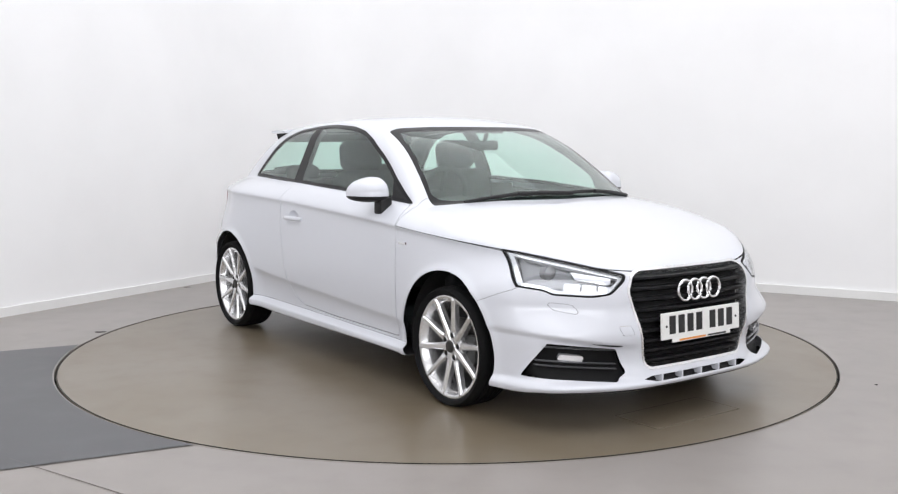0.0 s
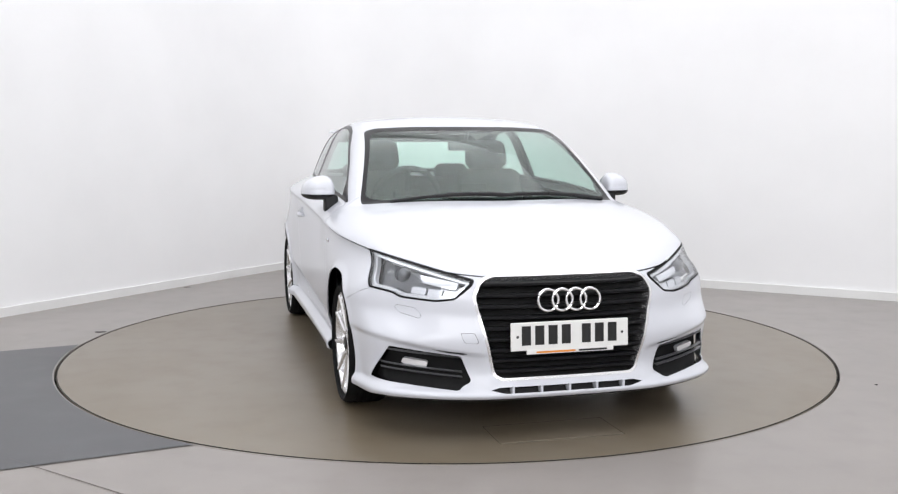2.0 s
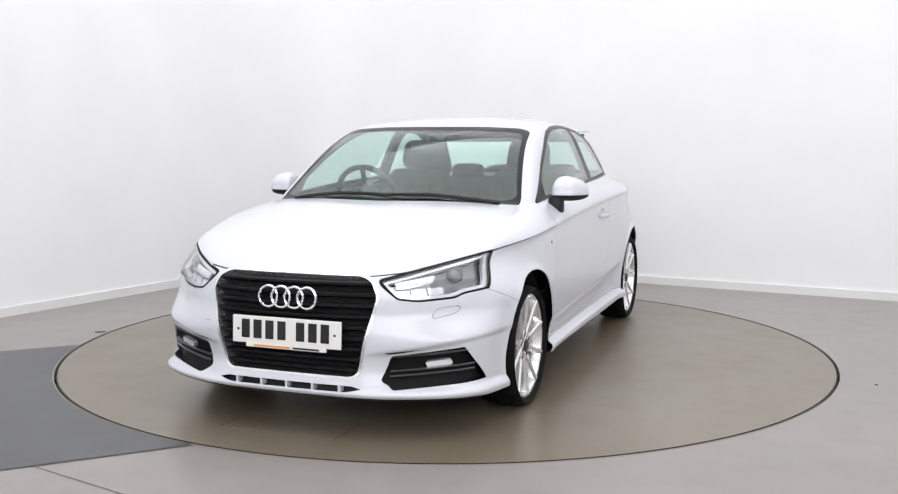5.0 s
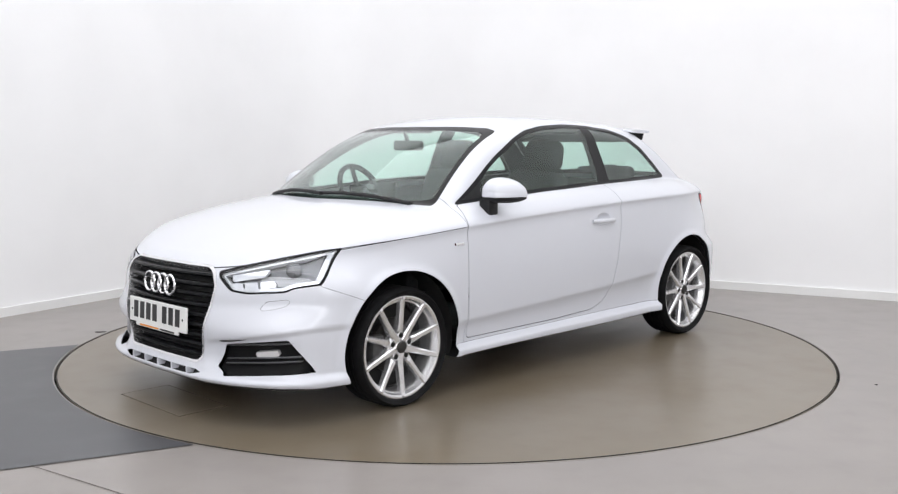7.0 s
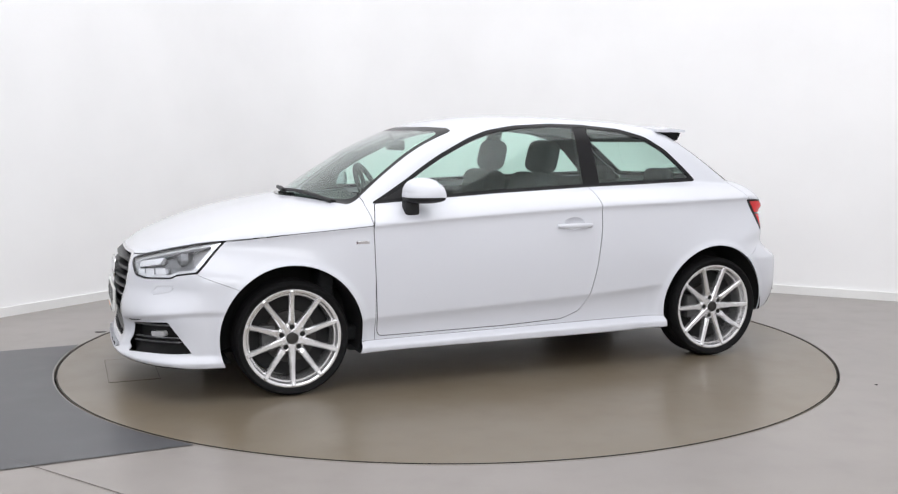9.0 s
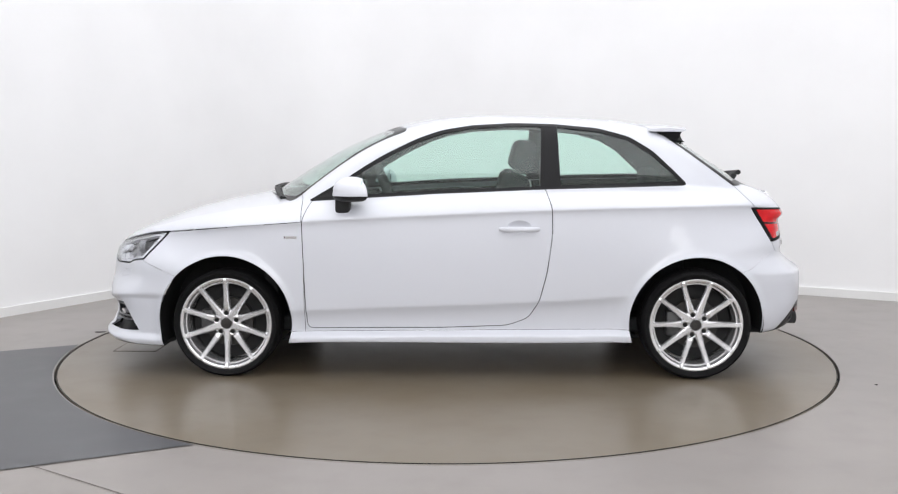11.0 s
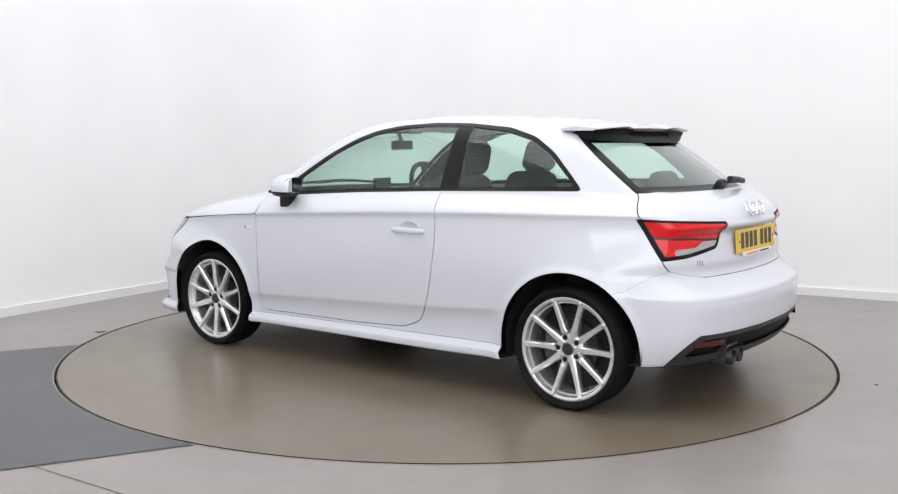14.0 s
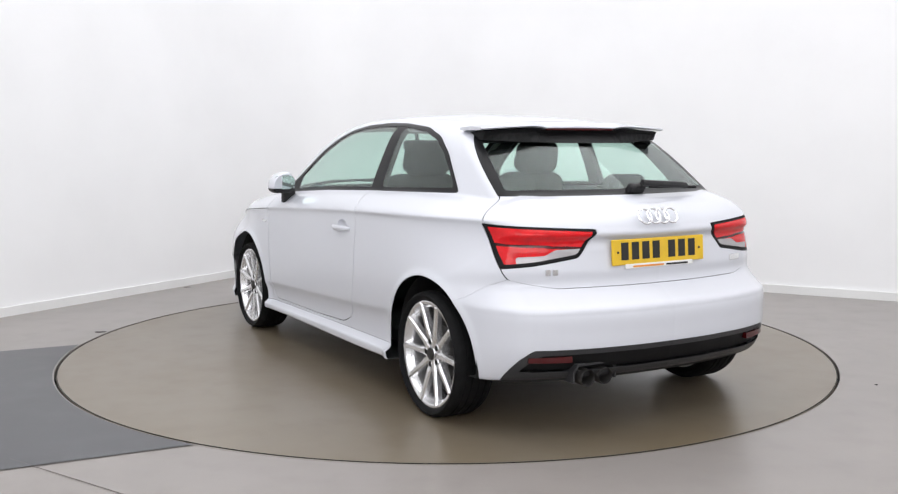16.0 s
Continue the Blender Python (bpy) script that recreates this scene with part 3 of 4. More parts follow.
DOOR = rounded([(0.778, 0.936), (0.803, 0.88), (0.820, 0.824), (0.806, 0.4), (0.799, 0.262), (0.101, 0.266), (-0.25, 0.279), (-0.36, 0.320), (-0.415, 0.407), (-0.454, 0.558),
                (-0.481, 0.76), (-0.478, 0.9), (-0.436, 1.03), (0.1, 1.03)], 0.03)
door_skin, half = take(half, both(polygon(DOOR, 0, 2), beyond(1, 0.5)), 0.0042)
SKIRT_P = [(0.95, 0.0), (0.95, 0.243), (-0.95, 0.264), (-0.95, 0.0)]
skirt_skin, half = take(half, polygon(SKIRT_P, 0, 2), 0.002)
fender, half = take(half, both(beyond(0, 0.812), beyond(2, 0.90, -1), lambda m: m[0][:, 2] - np.interp(m[0][:, 0], [0.7, 0.83, 1.178, 1.576], [0.826, 0.823, 0.797, 0.757])), 0.003)
REARB = [(-2.2, 0.622), (-1.76, 0.629), (-1.665, 0.668), (-1.60, 0.64), (-1.52, 0.585), (-1.40, 0.54), (-1.40, 0.0), (-2.2, 0.0)]
rear_bumper, half = take(half, polygon(REARB, 0, 2), 0.0010)
GATE = [(-1.452, 1.02), (-1.464, 1.003), (-1.546, 0.893), (-1.665, 0.668), (-1.70, 0.644), (-1.76, 0.629), (-2.2, 0.622), (-2.2, 1.02)]
gate, half = take(half, polygon(GATE, 0, 2), 0.004)

# body in the middle of the car, one sheet each
def whole(m):
    v, n, t = joined(m, mirrored(m))
    k = len(m[0])
    seam = np.arange(len(v))
    mid = np.flatnonzero(np.abs(m[0][:, 1]) < 1e-4)
    seam[mid + k] = mid
    return pack(v, n, seam[t])


panel("body_shell", whole(half), PAINT, car, "white painted roof, pillars and rear quarters")
panel("bonnet", whole(hood), PAINT, car)
washer, front_bumper = take(front_bumper, both(polygon(rounded([(0.612, 0.505), (0.602, 0.517), (0.622, 0.546), (0.690, 0.554), (0.700, 0.545), (0.682, 0.522)], 0.010), 1, 2), beyond(0, 1.5)), 0.0014)
tow, front_bumper = take(whole(front_bumper), both(polygon(rounded([(-0.461, 0.453), (-0.404, 0.453), (-0.387, 0.410), (-0.445, 0.411)], 0.008), 1, 2), beyond(0, 1.5)), 0.0014)
bumper = panel("front_bumper", front_bumper, PAINT, car)
panel("towing_eye_cover", tow, PAINT, bumper)
panel("washer_cover", washer, PAINT, bumper)
panel("washer_cover", mirrored(washer), PAINT, bumper)
panel("rear_bumper", whole(rear_bumper), PAINT, car)
tailgate = panel("tailgate", whole(gate), PAINT, car)
panel("underbody", whole(under), UNDER, car, "black underside")
recess, rim = take(diffuser, both(beyond(2, 0.366, -1), beyond(2, 0.292), along((-1.688, 0.235), (-1.838, 0.39), 0, 2, 1)))
valance = panel("rear_valance", whole(rim), GREYPLASTIC, car, "dark grey plastic rear valance")
panel("valance_recess", whole(recess), MATTBLACK, valance, "black recessed middle", 0.004, -0.016)
inner, frit = take(screen, polygon(rounded([(-0.2, 1.300), (0.30, 1.300), (0.49, 1.292), (0.542, 1.276), (0.655, 0.962), (0.635, 0.945), (-0.2, 0.945)], 0.03), 1, 2))
ws = panel("windscreen", whole(inner), GLASS, car, "green-tinted windscreen", 0.003)
panel("screen_border", whole(frit), BLACK, car, "black edge of the windscreen")
inner, frit = take(back_glass, lambda m: np.max([np.abs(m[0][:, 1]) - (0.510 + 0.30 * (1.25 - m[0][:, 2])), 1.028 - m[0][:, 2], m[0][:, 2] - 1.235], axis=0))
panel("rear_window", whole(inner), GLASS, tailgate, "tinted rear window", 0.003)
panel("rear_window_border", whole(frit), BLACK, tailgate, "black edge of the rear window")


def nose(y, z):
    return float(NOSE(z) - nose_side(abs(y), z))


def tail(y, z):
    return -float(TAIL(z) - TAIL_SIDE(abs(y)))


def flank(x, z):
    """Half width of the skin at a place on the car's side."""
    a, b = 0.4, 1.0
    for _ in range(30):
        c = (a + b) / 2
        if skin(np.array([[x, c, z]]))[0] < 0:
            a = c
        else:
            b = c
    return a


# ---- grille
def grille_half(z):
    return float(np.interp(z, [0.248, 0.268, 0.600, 0.664, 0.688], [0.30, 0.325, 0.408, 0.378, 0.325]))


INNER_GRILLE = rounded([(-0.3, 0.680), (0.318, 0.678), (0.366, 0.657), (0.396, 0.600), (0.315, 0.274), (0.288, 0.259), (-0.3, 0.259)], 0.02)
mouth, ring = take(grille_area, polygon(INNER_GRILLE, 1, 2))
panel("grille_frame", whole(ring), ALLOY, car, "bright thin grille frame", 0.05, 0.002)
grille = panel("grille", whole(mouth), GAPDARK, car, "black grille with horizontal slats", 0.004, -0.05)
for k in range(9):
    z = 0.648 - 0.0455 * k
    w = grille_half(z) - 0.008
    bm = bmesh.new()
    rows = []
    for i in range(25):
        y = -w + 2 * w * i / 24
        x = nose(y, z)
        rows.append([bm.verts.new((x - a, y, z + b)) for a, b in ((0.012, 0.010), (0.005, 0.006), (0.005, -0.004), (0.016, -0.012), (0.048, -0.010), (0.048, 0.008))])
    for p, q in zip(rows, rows[1:]):
        for i in range(6):
            j = (i + 1) % 6
            bm.faces.new((p[i], p[j], q[j], q[i]))
    bm.faces.new(rows[0][::-1]), bm.faces.new(rows[-1])
    bmesh.ops.recalc_face_normals(bm, faces=bm.faces)
    part("slat", bm, BLACK, grille)


def rings(parent, at, radius, tube_r, turn, label):
    for k in range(4):
        bm = bmesh.new()
        m = Matrix.Translation(at) @ turn @ Matrix.Translation(((k - 1.5) * radius * 1.235, 0, 0.0015 * (k % 2)))
        tube(bm, [m @ Vector((radius * 0.88 * math.cos(2 * math.pi * i / 48), radius * 0.88 * math.sin(2 * math.pi * i / 48), 0)) for i in range(48)], tube_r, 8, True)
        part("ring", bm, CHROME, parent, label, True)


FACE_F = Matrix(((0, 0, 1), (1, 0, 0), (0, 1, 0))).to_4x4()      # local x to the car's left, local z ahead
FACE_R = Matrix(((0, 0, -1), (-1, 0, 0), (0, 1, 0))).to_4x4()    # seen from behind
rings(grille, (2.008, 0, 0.583), 0.0505, 0.0065, FACE_F @ pose(0, 0, 0, -4), "chrome ring")
rings(tailgate, (-1.797, 0, 0.918), 0.0395, 0.005, FACE_R @ pose(0, 0, 0, -28), "chrome ring")


def plate(parent, at, turn, w, h, ground, label):
    m = Matrix.Translation(at) @ turn
    bm = bmesh.new()
    box(bm, -w / 2, w / 2, -h / 2, h / 2, -0.012, 0, 0.004, m)
    p = part("number_plate", bm, ground, parent, label)
    ch = h * 0.68
    for k in range(7):
        x = -w * 0.40 + w * 0.112 * k + (w * 0.06 if k > 3 else 0)
        bm = bmesh.new()
        box(bm, x - 0.006, x + 0.034, -ch / 2 + 0.004, ch / 2 + 0.004, -0.001, 0.0012, 0, m)
        part("plain_bar", bm, INK, p)
    bm = bmesh.new()
    box(bm, -w * 0.37, w * 0.37, -h / 2 - 0.016, -h / 2 + 0.004, -0.008, 0.001, 0.002, m)
    t = part("plate_strip", bm, PLATEW, p, "white strip under the plate")
    for a, b, mt in ((-0.29, 0.04, ORANGE), (0.07, 0.31, INK)):
        bm = bmesh.new()
        box(bm, w * a, w * b, -h / 2 - 0.012, -h / 2 - 0.004, 0, 0.002, 0, m)
        part("plain_line", bm, mt, p)
    for sx in (-1, 1):
        bm = bmesh.new()
        lathe(bm, [(0.0001, 0.003), (0.005, 0.002), (0.006, 0)], 12, m @ Matrix.Translation((sx * w * 0.445, 0, 0)))
        part("screw", bm, GREYPLASTIC, p)


plate(car, (2.030, 0, 0.437), FACE_F @ pose(0, 0, 0, -3), 0.525, 0.118, PLATEW, "white front number plate with dark bars")
plate(car, (-1.812, 0, 0.770), FACE_R @ pose(0, 0, 0, -4), 0.520, 0.111, PLATEY, "yellow rear number plate with dark bars")

# ---- lip under the nose
slot = panel("splitter_slot", whole(slot_area), PLASTIC, car, "dark slot in the front lip", 0.004, -0.03)
for k in range(5):
    y = (k - 2) * 0.124
    x = nose(y, 0.205)
    bm = bmesh.new()
    box(bm, x - 0.035, x + 0.006, y - 0.005, y + 0.005, 0.197, 0.228, 0.0015)
    part("fin", bm, PAINT, slot, "white fin")

# ---- tail details
bm = bmesh.new()
top = []
N = 28
for i in range(N + 1):
    y = -0.545 + 1.09 * i / N
    u = abs(y) / 0.545
    notch = 0.011 * (1 - float(step(0.20, 0.26, abs(y))))
    tip = -1.242 + 0.16 * max(0, u - 0.55) ** 2 + notch * 0.6
    zt = 1.324 - 0.020 * u * u - notch
    root = -1.02
    zr = float(ROOF(-1.02)) - 0.042 * (y / 0.58) ** 2 + 0.003
    prof = [(root, zr), ((root + tip) / 2, (zr + zt) / 2 + 0.007), (tip, zt), (tip - 0.004, zt - 0.007), (tip + 0.012, zt - 0.013)]
    top.append([bm.verts.new((a, y, b)) for a, b in prof] + [bm.verts.new((root, y, zr - 0.012))])
for p, q in zip(top, top[1:]):
    for k in range(6):
        j = (k + 1) % 6
        bm.faces.new((p[k], p[j], q[j], q[k]))
bm.faces.new(top[0][::-1]), bm.faces.new(top[-1])
bmesh.ops.recalc_face_normals(bm, faces=bm.faces)
spoiler = part("spoiler", bm, PAINT, tailgate, "white roof spoiler with a shallow notch")
bm = bmesh.new()
rows = []
for i in range(N + 1):
    y = -0.515 + 1.03 * i / N
    u = abs(y) / 0.515
    notch = 0.011 * (1 - float(step(0.20, 0.26, abs(y))))
    tip = -1.230 + 0.16 * max(0, u - 0.55) ** 2 + notch * 0.6
    zt = 1.308 - 0.020 * u * u - notch
    glass_z = 1.236 + 0.014 * u * u
    gx = -float(BACK(glass_z)) + 0.135 * (y / 0.6) ** 2
    rows.append([bm.verts.new(p) for p in ((-1.06, y, 1.285), (tip, y, zt), (tip + 0.01, y, zt - 0.018), (gx - 0.026, y, glass_z - 0.004), (gx + 0.02, y, glass_z))])
for p, q in zip(rows, rows[1:]):
    for k in range(5):
        j = (k + 1) % 5
        bm.faces.new((p[k], p[j], q[j], q[k]))
bm.faces.new(rows[0][::-1]), bm.faces.new(rows[-1])
bmesh.ops.recalc_face_normals(bm, faces=bm.faces)
part("spoiler_underside", bm, MATTBLACK, tailgate, "black underside of the spoiler")
bm = bmesh.new()
box(bm, -1.238, -1.216, -0.20, 0.20, 1.292, 1.302, 0.003)
part("brake_light", bm, REDDARK, tailgate, "dark red high brake light")

wiper_base = (-1.622, 0.0, 1.022)
bm = bmesh.new()
box(bm, -0.022, 0.022, -0.075, 0.018, -0.005, 0.028, 0.010, pose(*wiper_base, 0, 52, 0))
wiper = part("rear_wiper", bm, PLASTIC, car, "black rear wiper")
bm = bmesh.new()
tube(bm, [(-1.655, -0.03, 1.055), (-1.650, -0.15, 1.048), (-1.625, -0.28, 1.040), (-1.612, -0.33, 1.034)], 0.015, 8)
part("wiper_arm", bm, PLASTIC, wiper)
bm = bmesh.new()
tube(bm, [(-1.625, -0.10, 1.036), (-1.61, -0.25, 1.032), (-1.585, -0.42, 1.024)], 0.006, 8)
part("wiper_blade", bm, RUBBER, wiper)

# tailgate lettering too small to read: plain bars
for name_y, z, w, n in ((0.545, 0.697, 0.026, 2), (-0.545, 0.705, 0.016, 4)):
    for k in range(n):
        y = name_y - k * (w + 0.005) * (1 if name_y > 0 else -1)
        x = tail(y, z)
        bm = bmesh.new()
        box(bm, x - 0.004, x + 0.004, y - w / 2, y + w / 2, z - 0.013, z + 0.013, 0.0015)
        part("badge_bar", bm, CHROME, tailgate, "small chrome badge bar")

# exhaust, rear valance and reflectors
for y in (0.425, 0.335):
    bm = bmesh.new()
    lathe(bm, [(0.033, -0.25), (0.037, 0.0), (0.035, 0.003), (0.031, -0.004), (0.030, -0.12), (0.0005, -0.12)], 28,
          Matrix.Translation((-1.868, y, 0.262)) @ pose(0, 0, 0, 0, -90, 0))
    part("exhaust_pipe", bm, DARKMETAL, car, "dark metal exhaust pipe", True)
bm = bmesh.new()
arch = [(0.275, 0.245), (0.275, 0.285), (0.295, 0.312), (0.465, 0.312), (0.485, 0.285), (0.485, 0.245)]
outer = [(0.267, 0.245), (0.266, 0.290), (0.290, 0.322), (0.470, 0.322), (0.494, 0.290), (0.493, 0.245)]
for (a, b), (c, d), (e, f2), (g, h2) in zip(arch, arch[1:], outer, outer[1:]):
    xs0 = tail(0.38, 0.30) + 0.004
    vs = [bm.verts.new((x, *p)) for x in (xs0, xs0 + 0.07) for p in ((a, b), (c, d), (g, h2), (e, f2))]
    for q in ((0, 1, 2, 3), (7, 6, 5, 4), (0, 4, 5, 1), (1, 5, 6, 2), (2, 6, 7, 3), (3, 7, 4, 0)):
        bm.faces.new([vs[k] for k in q])
bmesh.ops.recalc_face_normals(bm, faces=bm.faces)
part("exhaust_surround", bm, GREYPLASTIC, car, "dark grey plastic exhaust surround")
# ---- both sides
RIM_IN = rounded([(0.425, 0.655), (0.484, 0.608), (0.552, 0.599), (0.672, 0.606), (0.70, 0.623), (0.88, 0.658), (0.88, 0.772), (0.722, 0.738)], 0.01)
TAIL_IN = rounded([(0.342, 0.862), (0.412, 0.769), (0.60, 0.741), (0.93, 0.710), (0.93, 0.896), (0.69, 0.882)], 0.01)
SILVER = rounded([(0.665, 0.762), (0.665, 0.733), (0.515, 0.748), (0.385, 0.775), (0.375, 0.792), (0.507, 0.790), (0.553, 0.766)], 0.006)
HANDLE_Z = 0.797
for sgn in (1, -1):
    f = (lambda m: m) if sgn == 1 else mirrored
    panel("front_wing", f(fender), PAINT, car)
    bowl, door_rest = take(door_skin, lambda m: (np.hypot((m[0][:, 0] + 0.310) / 0.062, (m[0][:, 2] - 0.800) / 0.034) - 1) * 0.034)
    door = panel("door", f(door_rest), PAINT, car)
    r = np.clip(np.hypot((bowl[0][:, 0] + 0.310) / 0.062, (bowl[0][:, 2] - 0.800) / 0.034), 0, 1)
    bv = bowl[0].copy()
    bv[:, 1] -= 0.016 * (1 - r ** 2)
    bn = bowl[1].copy()
    bn[:, 0] -= 0.5 * (bowl[0][:, 0] + 0.310) / 0.062
    bn[:, 2] -= 0.8 * (bowl[0][:, 2] - 0.800) / 0.034
    bn /= np.linalg.norm(bn, axis=1, keepdims=True)
    panel("handle_recess", f((bv, bn, bowl[2])), PAINT, door)
    panel("door_card", f(door_skin), DASH, door, "dark inner door trim", 0.004, -0.055)
    panel("side_skirt", f(skirt_skin), PAINT, car)
    # handle: a bowed bar
    bm = bmesh.new()
    yy = flank(-0.31, HANDLE_Z)
    prev = None
    for i in range(13):
        t = i / 12
        x = -0.206 - 0.209 * t
        bow = yy + 0.004 + 0.022 * (1 - (2 * t - 1) ** 4)
        hh = 0.014 * (1 - 0.35 * (2 * t - 1) ** 6)
        ring_v = [bm.verts.new((x, sgn * (bow + 0.008 * math.cos(q)), HANDLE_Z - 0.008 + hh * math.sin(q))) for q in [k * math.pi / 5 for k in range(10)]]
        if prev:
            for k in range(10):
                bm.faces.new((prev[k], prev[(k + 1) % 10], ring_v[(k + 1) % 10], ring_v[k]))
        else:
            bm.faces.new(ring_v)
        prev = ring_v
    bm.faces.new(prev)
    bmesh.ops.recalc_face_normals(bm, faces=bm.faces)
    part("handle", bm, PAINT, door, "white door handle", True)

    trim_in, trim = take(side_glass, polygon(rounded([(0.752, 0.943), (0.112, 0.985), (-0.435, 1.005), (-1.165, 1.027), (-1.12, 1.072), (-1.008, 1.175), (-0.893, 1.245), (-0.735, 1.290),
                     (-0.497, 1.315), (-0.29, 1.319), (-0.065, 1.307), (0.09, 1.281), (0.212, 1.239), (0.30, 1.198), (0.395, 1.150), (0.487, 1.096), (0.58, 1.034), (0.672, 0.978)], 0.02), 0, 2))
    panel("window_surround", f(trim), BLACK, car, "black window surround", 0.012, 0.002)
    pillar, panes = take(trim_in, polygon([(-0.418, 0.9), (-0.535, 0.9), (-0.515, 1.4), (-0.435, 1.4)], 0, 2))
    panel("centre_pillar", f(pillar), BLACK, car, "black centre pillar", 0.03)
    front_pane, rear_pane = take(panes, beyond(0, -0.47))
    corner, front_pane = take(front_pane, along((0.60, 0.94), (0.555, 1.10), 0, 2, -1))
    panel("mirror_corner", f(corner), PLASTIC, door, "black corner piece")
    panel("door_window", f(front_pane), GLASS, door, "green-tinted window", 0.003)
    panel("quarter_window", f(rear_pane), GLASS, car, "green-tinted window", 0.003)

    # headlight: lens, border, reflectors
    clear, border2 = take(head_lamp, both(polygon(rounded([(0.404, 0.662), (0.479, 0.594), (0.551, 0.584), (0.678, 0.592), (0.704, 0.609), (0.89, 0.647), (0.89, 0.787), (0.727, 0.754)], 0.012), 1, 2),
                                          along((1.553, 0.757), (1.703, 0.598), 0, 2, 1)))
    lamp = panel("headlight", f(clear), LENS, car, "clear headlight", 0.003)
    core, edge = take(clear, both(polygon(RIM_IN, 1, 2), along((1.580, 0.757), (1.730, 0.598), 0, 2, 1)))
    panel("lamp_seal", f(border2), MATTBLACK, lamp, "black lamp edge", 0.03, -0.001)
    panel("light_guide", f(edge), REFLECTOR, lamp, "bright light guide", 0.02, -0.012)
    block, core = take(core, polygon([(0.455, 0.662), (0.60, 0.690), (0.60, 0.655), (0.475, 0.628)], 1, 2))
    panel("reflector", f(block), REFLECTOR, lamp, "silver reflector", 0.02, -0.018)
    for y0, y1 in ((0.47, 0.525), (0.533, 0.585), (0.593, 0.645)):
        lo = 0.590 + 0.10 * (y0 - 0.47)
        block, core = take(core, polygon([(y0, lo), (y0 - 0.008, lo + 0.03), (y1 - 0.008, lo + 0.034), (y1, lo + 0.004)], 1, 2))
        panel("reflector", f(block), REFLECTOR, lamp, "silver reflector", 0.02, -0.018)
    panel("lamp_housing", f(core), LAMPGREY, lamp, "grey lamp housing", 0.004, -0.05)
    bm = bmesh.new()
    lathe(bm, [(0.0005, 0.018), (0.018, 0.014), (0.030, 0.0), (0.034, 0.002), (0.036, -0.03)], 28, Matrix.Translation((1.728, sgn * 0.645, 0.672)) @ FACE_F)
    part("projector", bm, LAMPGREY, lamp, "glass projector lens", True)

    # air intake with slats and fog lamp
    intake = panel("fog_intake", f(fog_area), MATTBLACK, car, "black side air intake", 0.004, -0.035)
    lens, rest = take(fog_area, both(polygon([(0.590, 0.297), (0.582, 0.320), (0.680, 0.331), (0.688, 0.308)], 1, 2)))
    panel("fog_lamp", f(lens), REFLECTOR, intake, "silver fog lamp", 0.02, -0.012)
    for z in (0.345, 0.283, 0.262):
        bm = bmesh.new()
        rows = []
        for i in range(15):
            y = 0.445 + (0.30 if z > 0.3 else 0.31) * i / 14
            zz = z + 0.09 * (y - 0.445)
            x = nose(y, zz) - 0.018
            rows.append([bm.verts.new((x - a, sgn * y, zz + b)) for a, b in ((0.014, 0.004), (0.006, 0.0), (0.014, -0.005), (0.034, 0.0))])
        for p, q in zip(rows, rows[1:]):
            for k in range(4):
                bm.faces.new((p[k], p[(k + 1) % 4], q[(k + 1) % 4], q[k]))
        bm.faces.new(rows[0]), bm.faces.new(rows[-1])
        bmesh.ops.recalc_face_normals(bm, faces=bm.faces)
        part("intake_slat", bm, LAMPGREY, intake)

    # tail light
    tl = panel("tail_light", f(tail_lamp), REDDARK, car, "red tail light with a silver lower strip", 0.004, -0.012)
    core, border = take(tail_lamp, both(polygon(TAIL_IN, 1, 2), along((-1.540, 0.905), (-1.678, 0.690), 0, 2, -1)))
    panel("lens_edge", f(border), MATTBLACK, tl, "black lens edge", 0.006, 0.0)
    strip, core = take(core, polygon(SILVER, 1, 2))
    panel("lens_strip", f(strip), CLEARLENS, tl, "silver strip", 0.006, -0.001)
    upper, core = take(core, lambda m: np.abs(m[0][:, 2] - (0.800 + 0.06 * (m[0][:, 1] - 0.5))) - 0.006)
    panel("lens_rib", f(upper), REDDARK, tl, "dark red rib", 0.006, -0.003)
    panel("red_lens", f(core), RED, tl, "glossy red lens", 0.006, 0.0005)

    # reflector in the valance, side badge
    bm = bmesh.new()
    rows = []
    for i in range(9):
        y = 0.50 + 0.17 * i / 8
        x = tail(y, 0.345)
        hgt = 0.013 - 0.003 * i / 8
        rows.append([bm.verts.new((x + a, sgn * y, 0.347 + b)) for a, b in ((-0.006, hgt), (-0.008, -hgt), (0.02, -hgt), (0.02, hgt))])
    for p, q in zip(rows, rows[1:]):
        for k in range(4):
            bm.faces.new((p[k], p[(k + 1) % 4], q[(k + 1) % 4], q[k]))
    bm.faces.new(rows[0]), bm.faces.new(rows[-1])
    bmesh.ops.recalc_face_normals(bm, faces=bm.faces)
    part("rear_reflector", bm, REDDARK, car, "dark red rear reflector")
    for x0, x1, mt in ((0.911, 0.906, REDDARK), (0.903, 0.845, CHROME)):
        bm = bmesh.new()
        yb = flank(0.88, 0.742)
        box(bm, x1, x0, sgn * yb - 0.003, sgn * yb + 0.003, 0.737, 0.750, 0.001)
        part("wing_badge", bm, mt, car, "small metal badge")

    # door mirror
    bm = bmesh.new()
    bmesh.ops.create_icosphere(bm, subdivisions=5, radius=1.0)
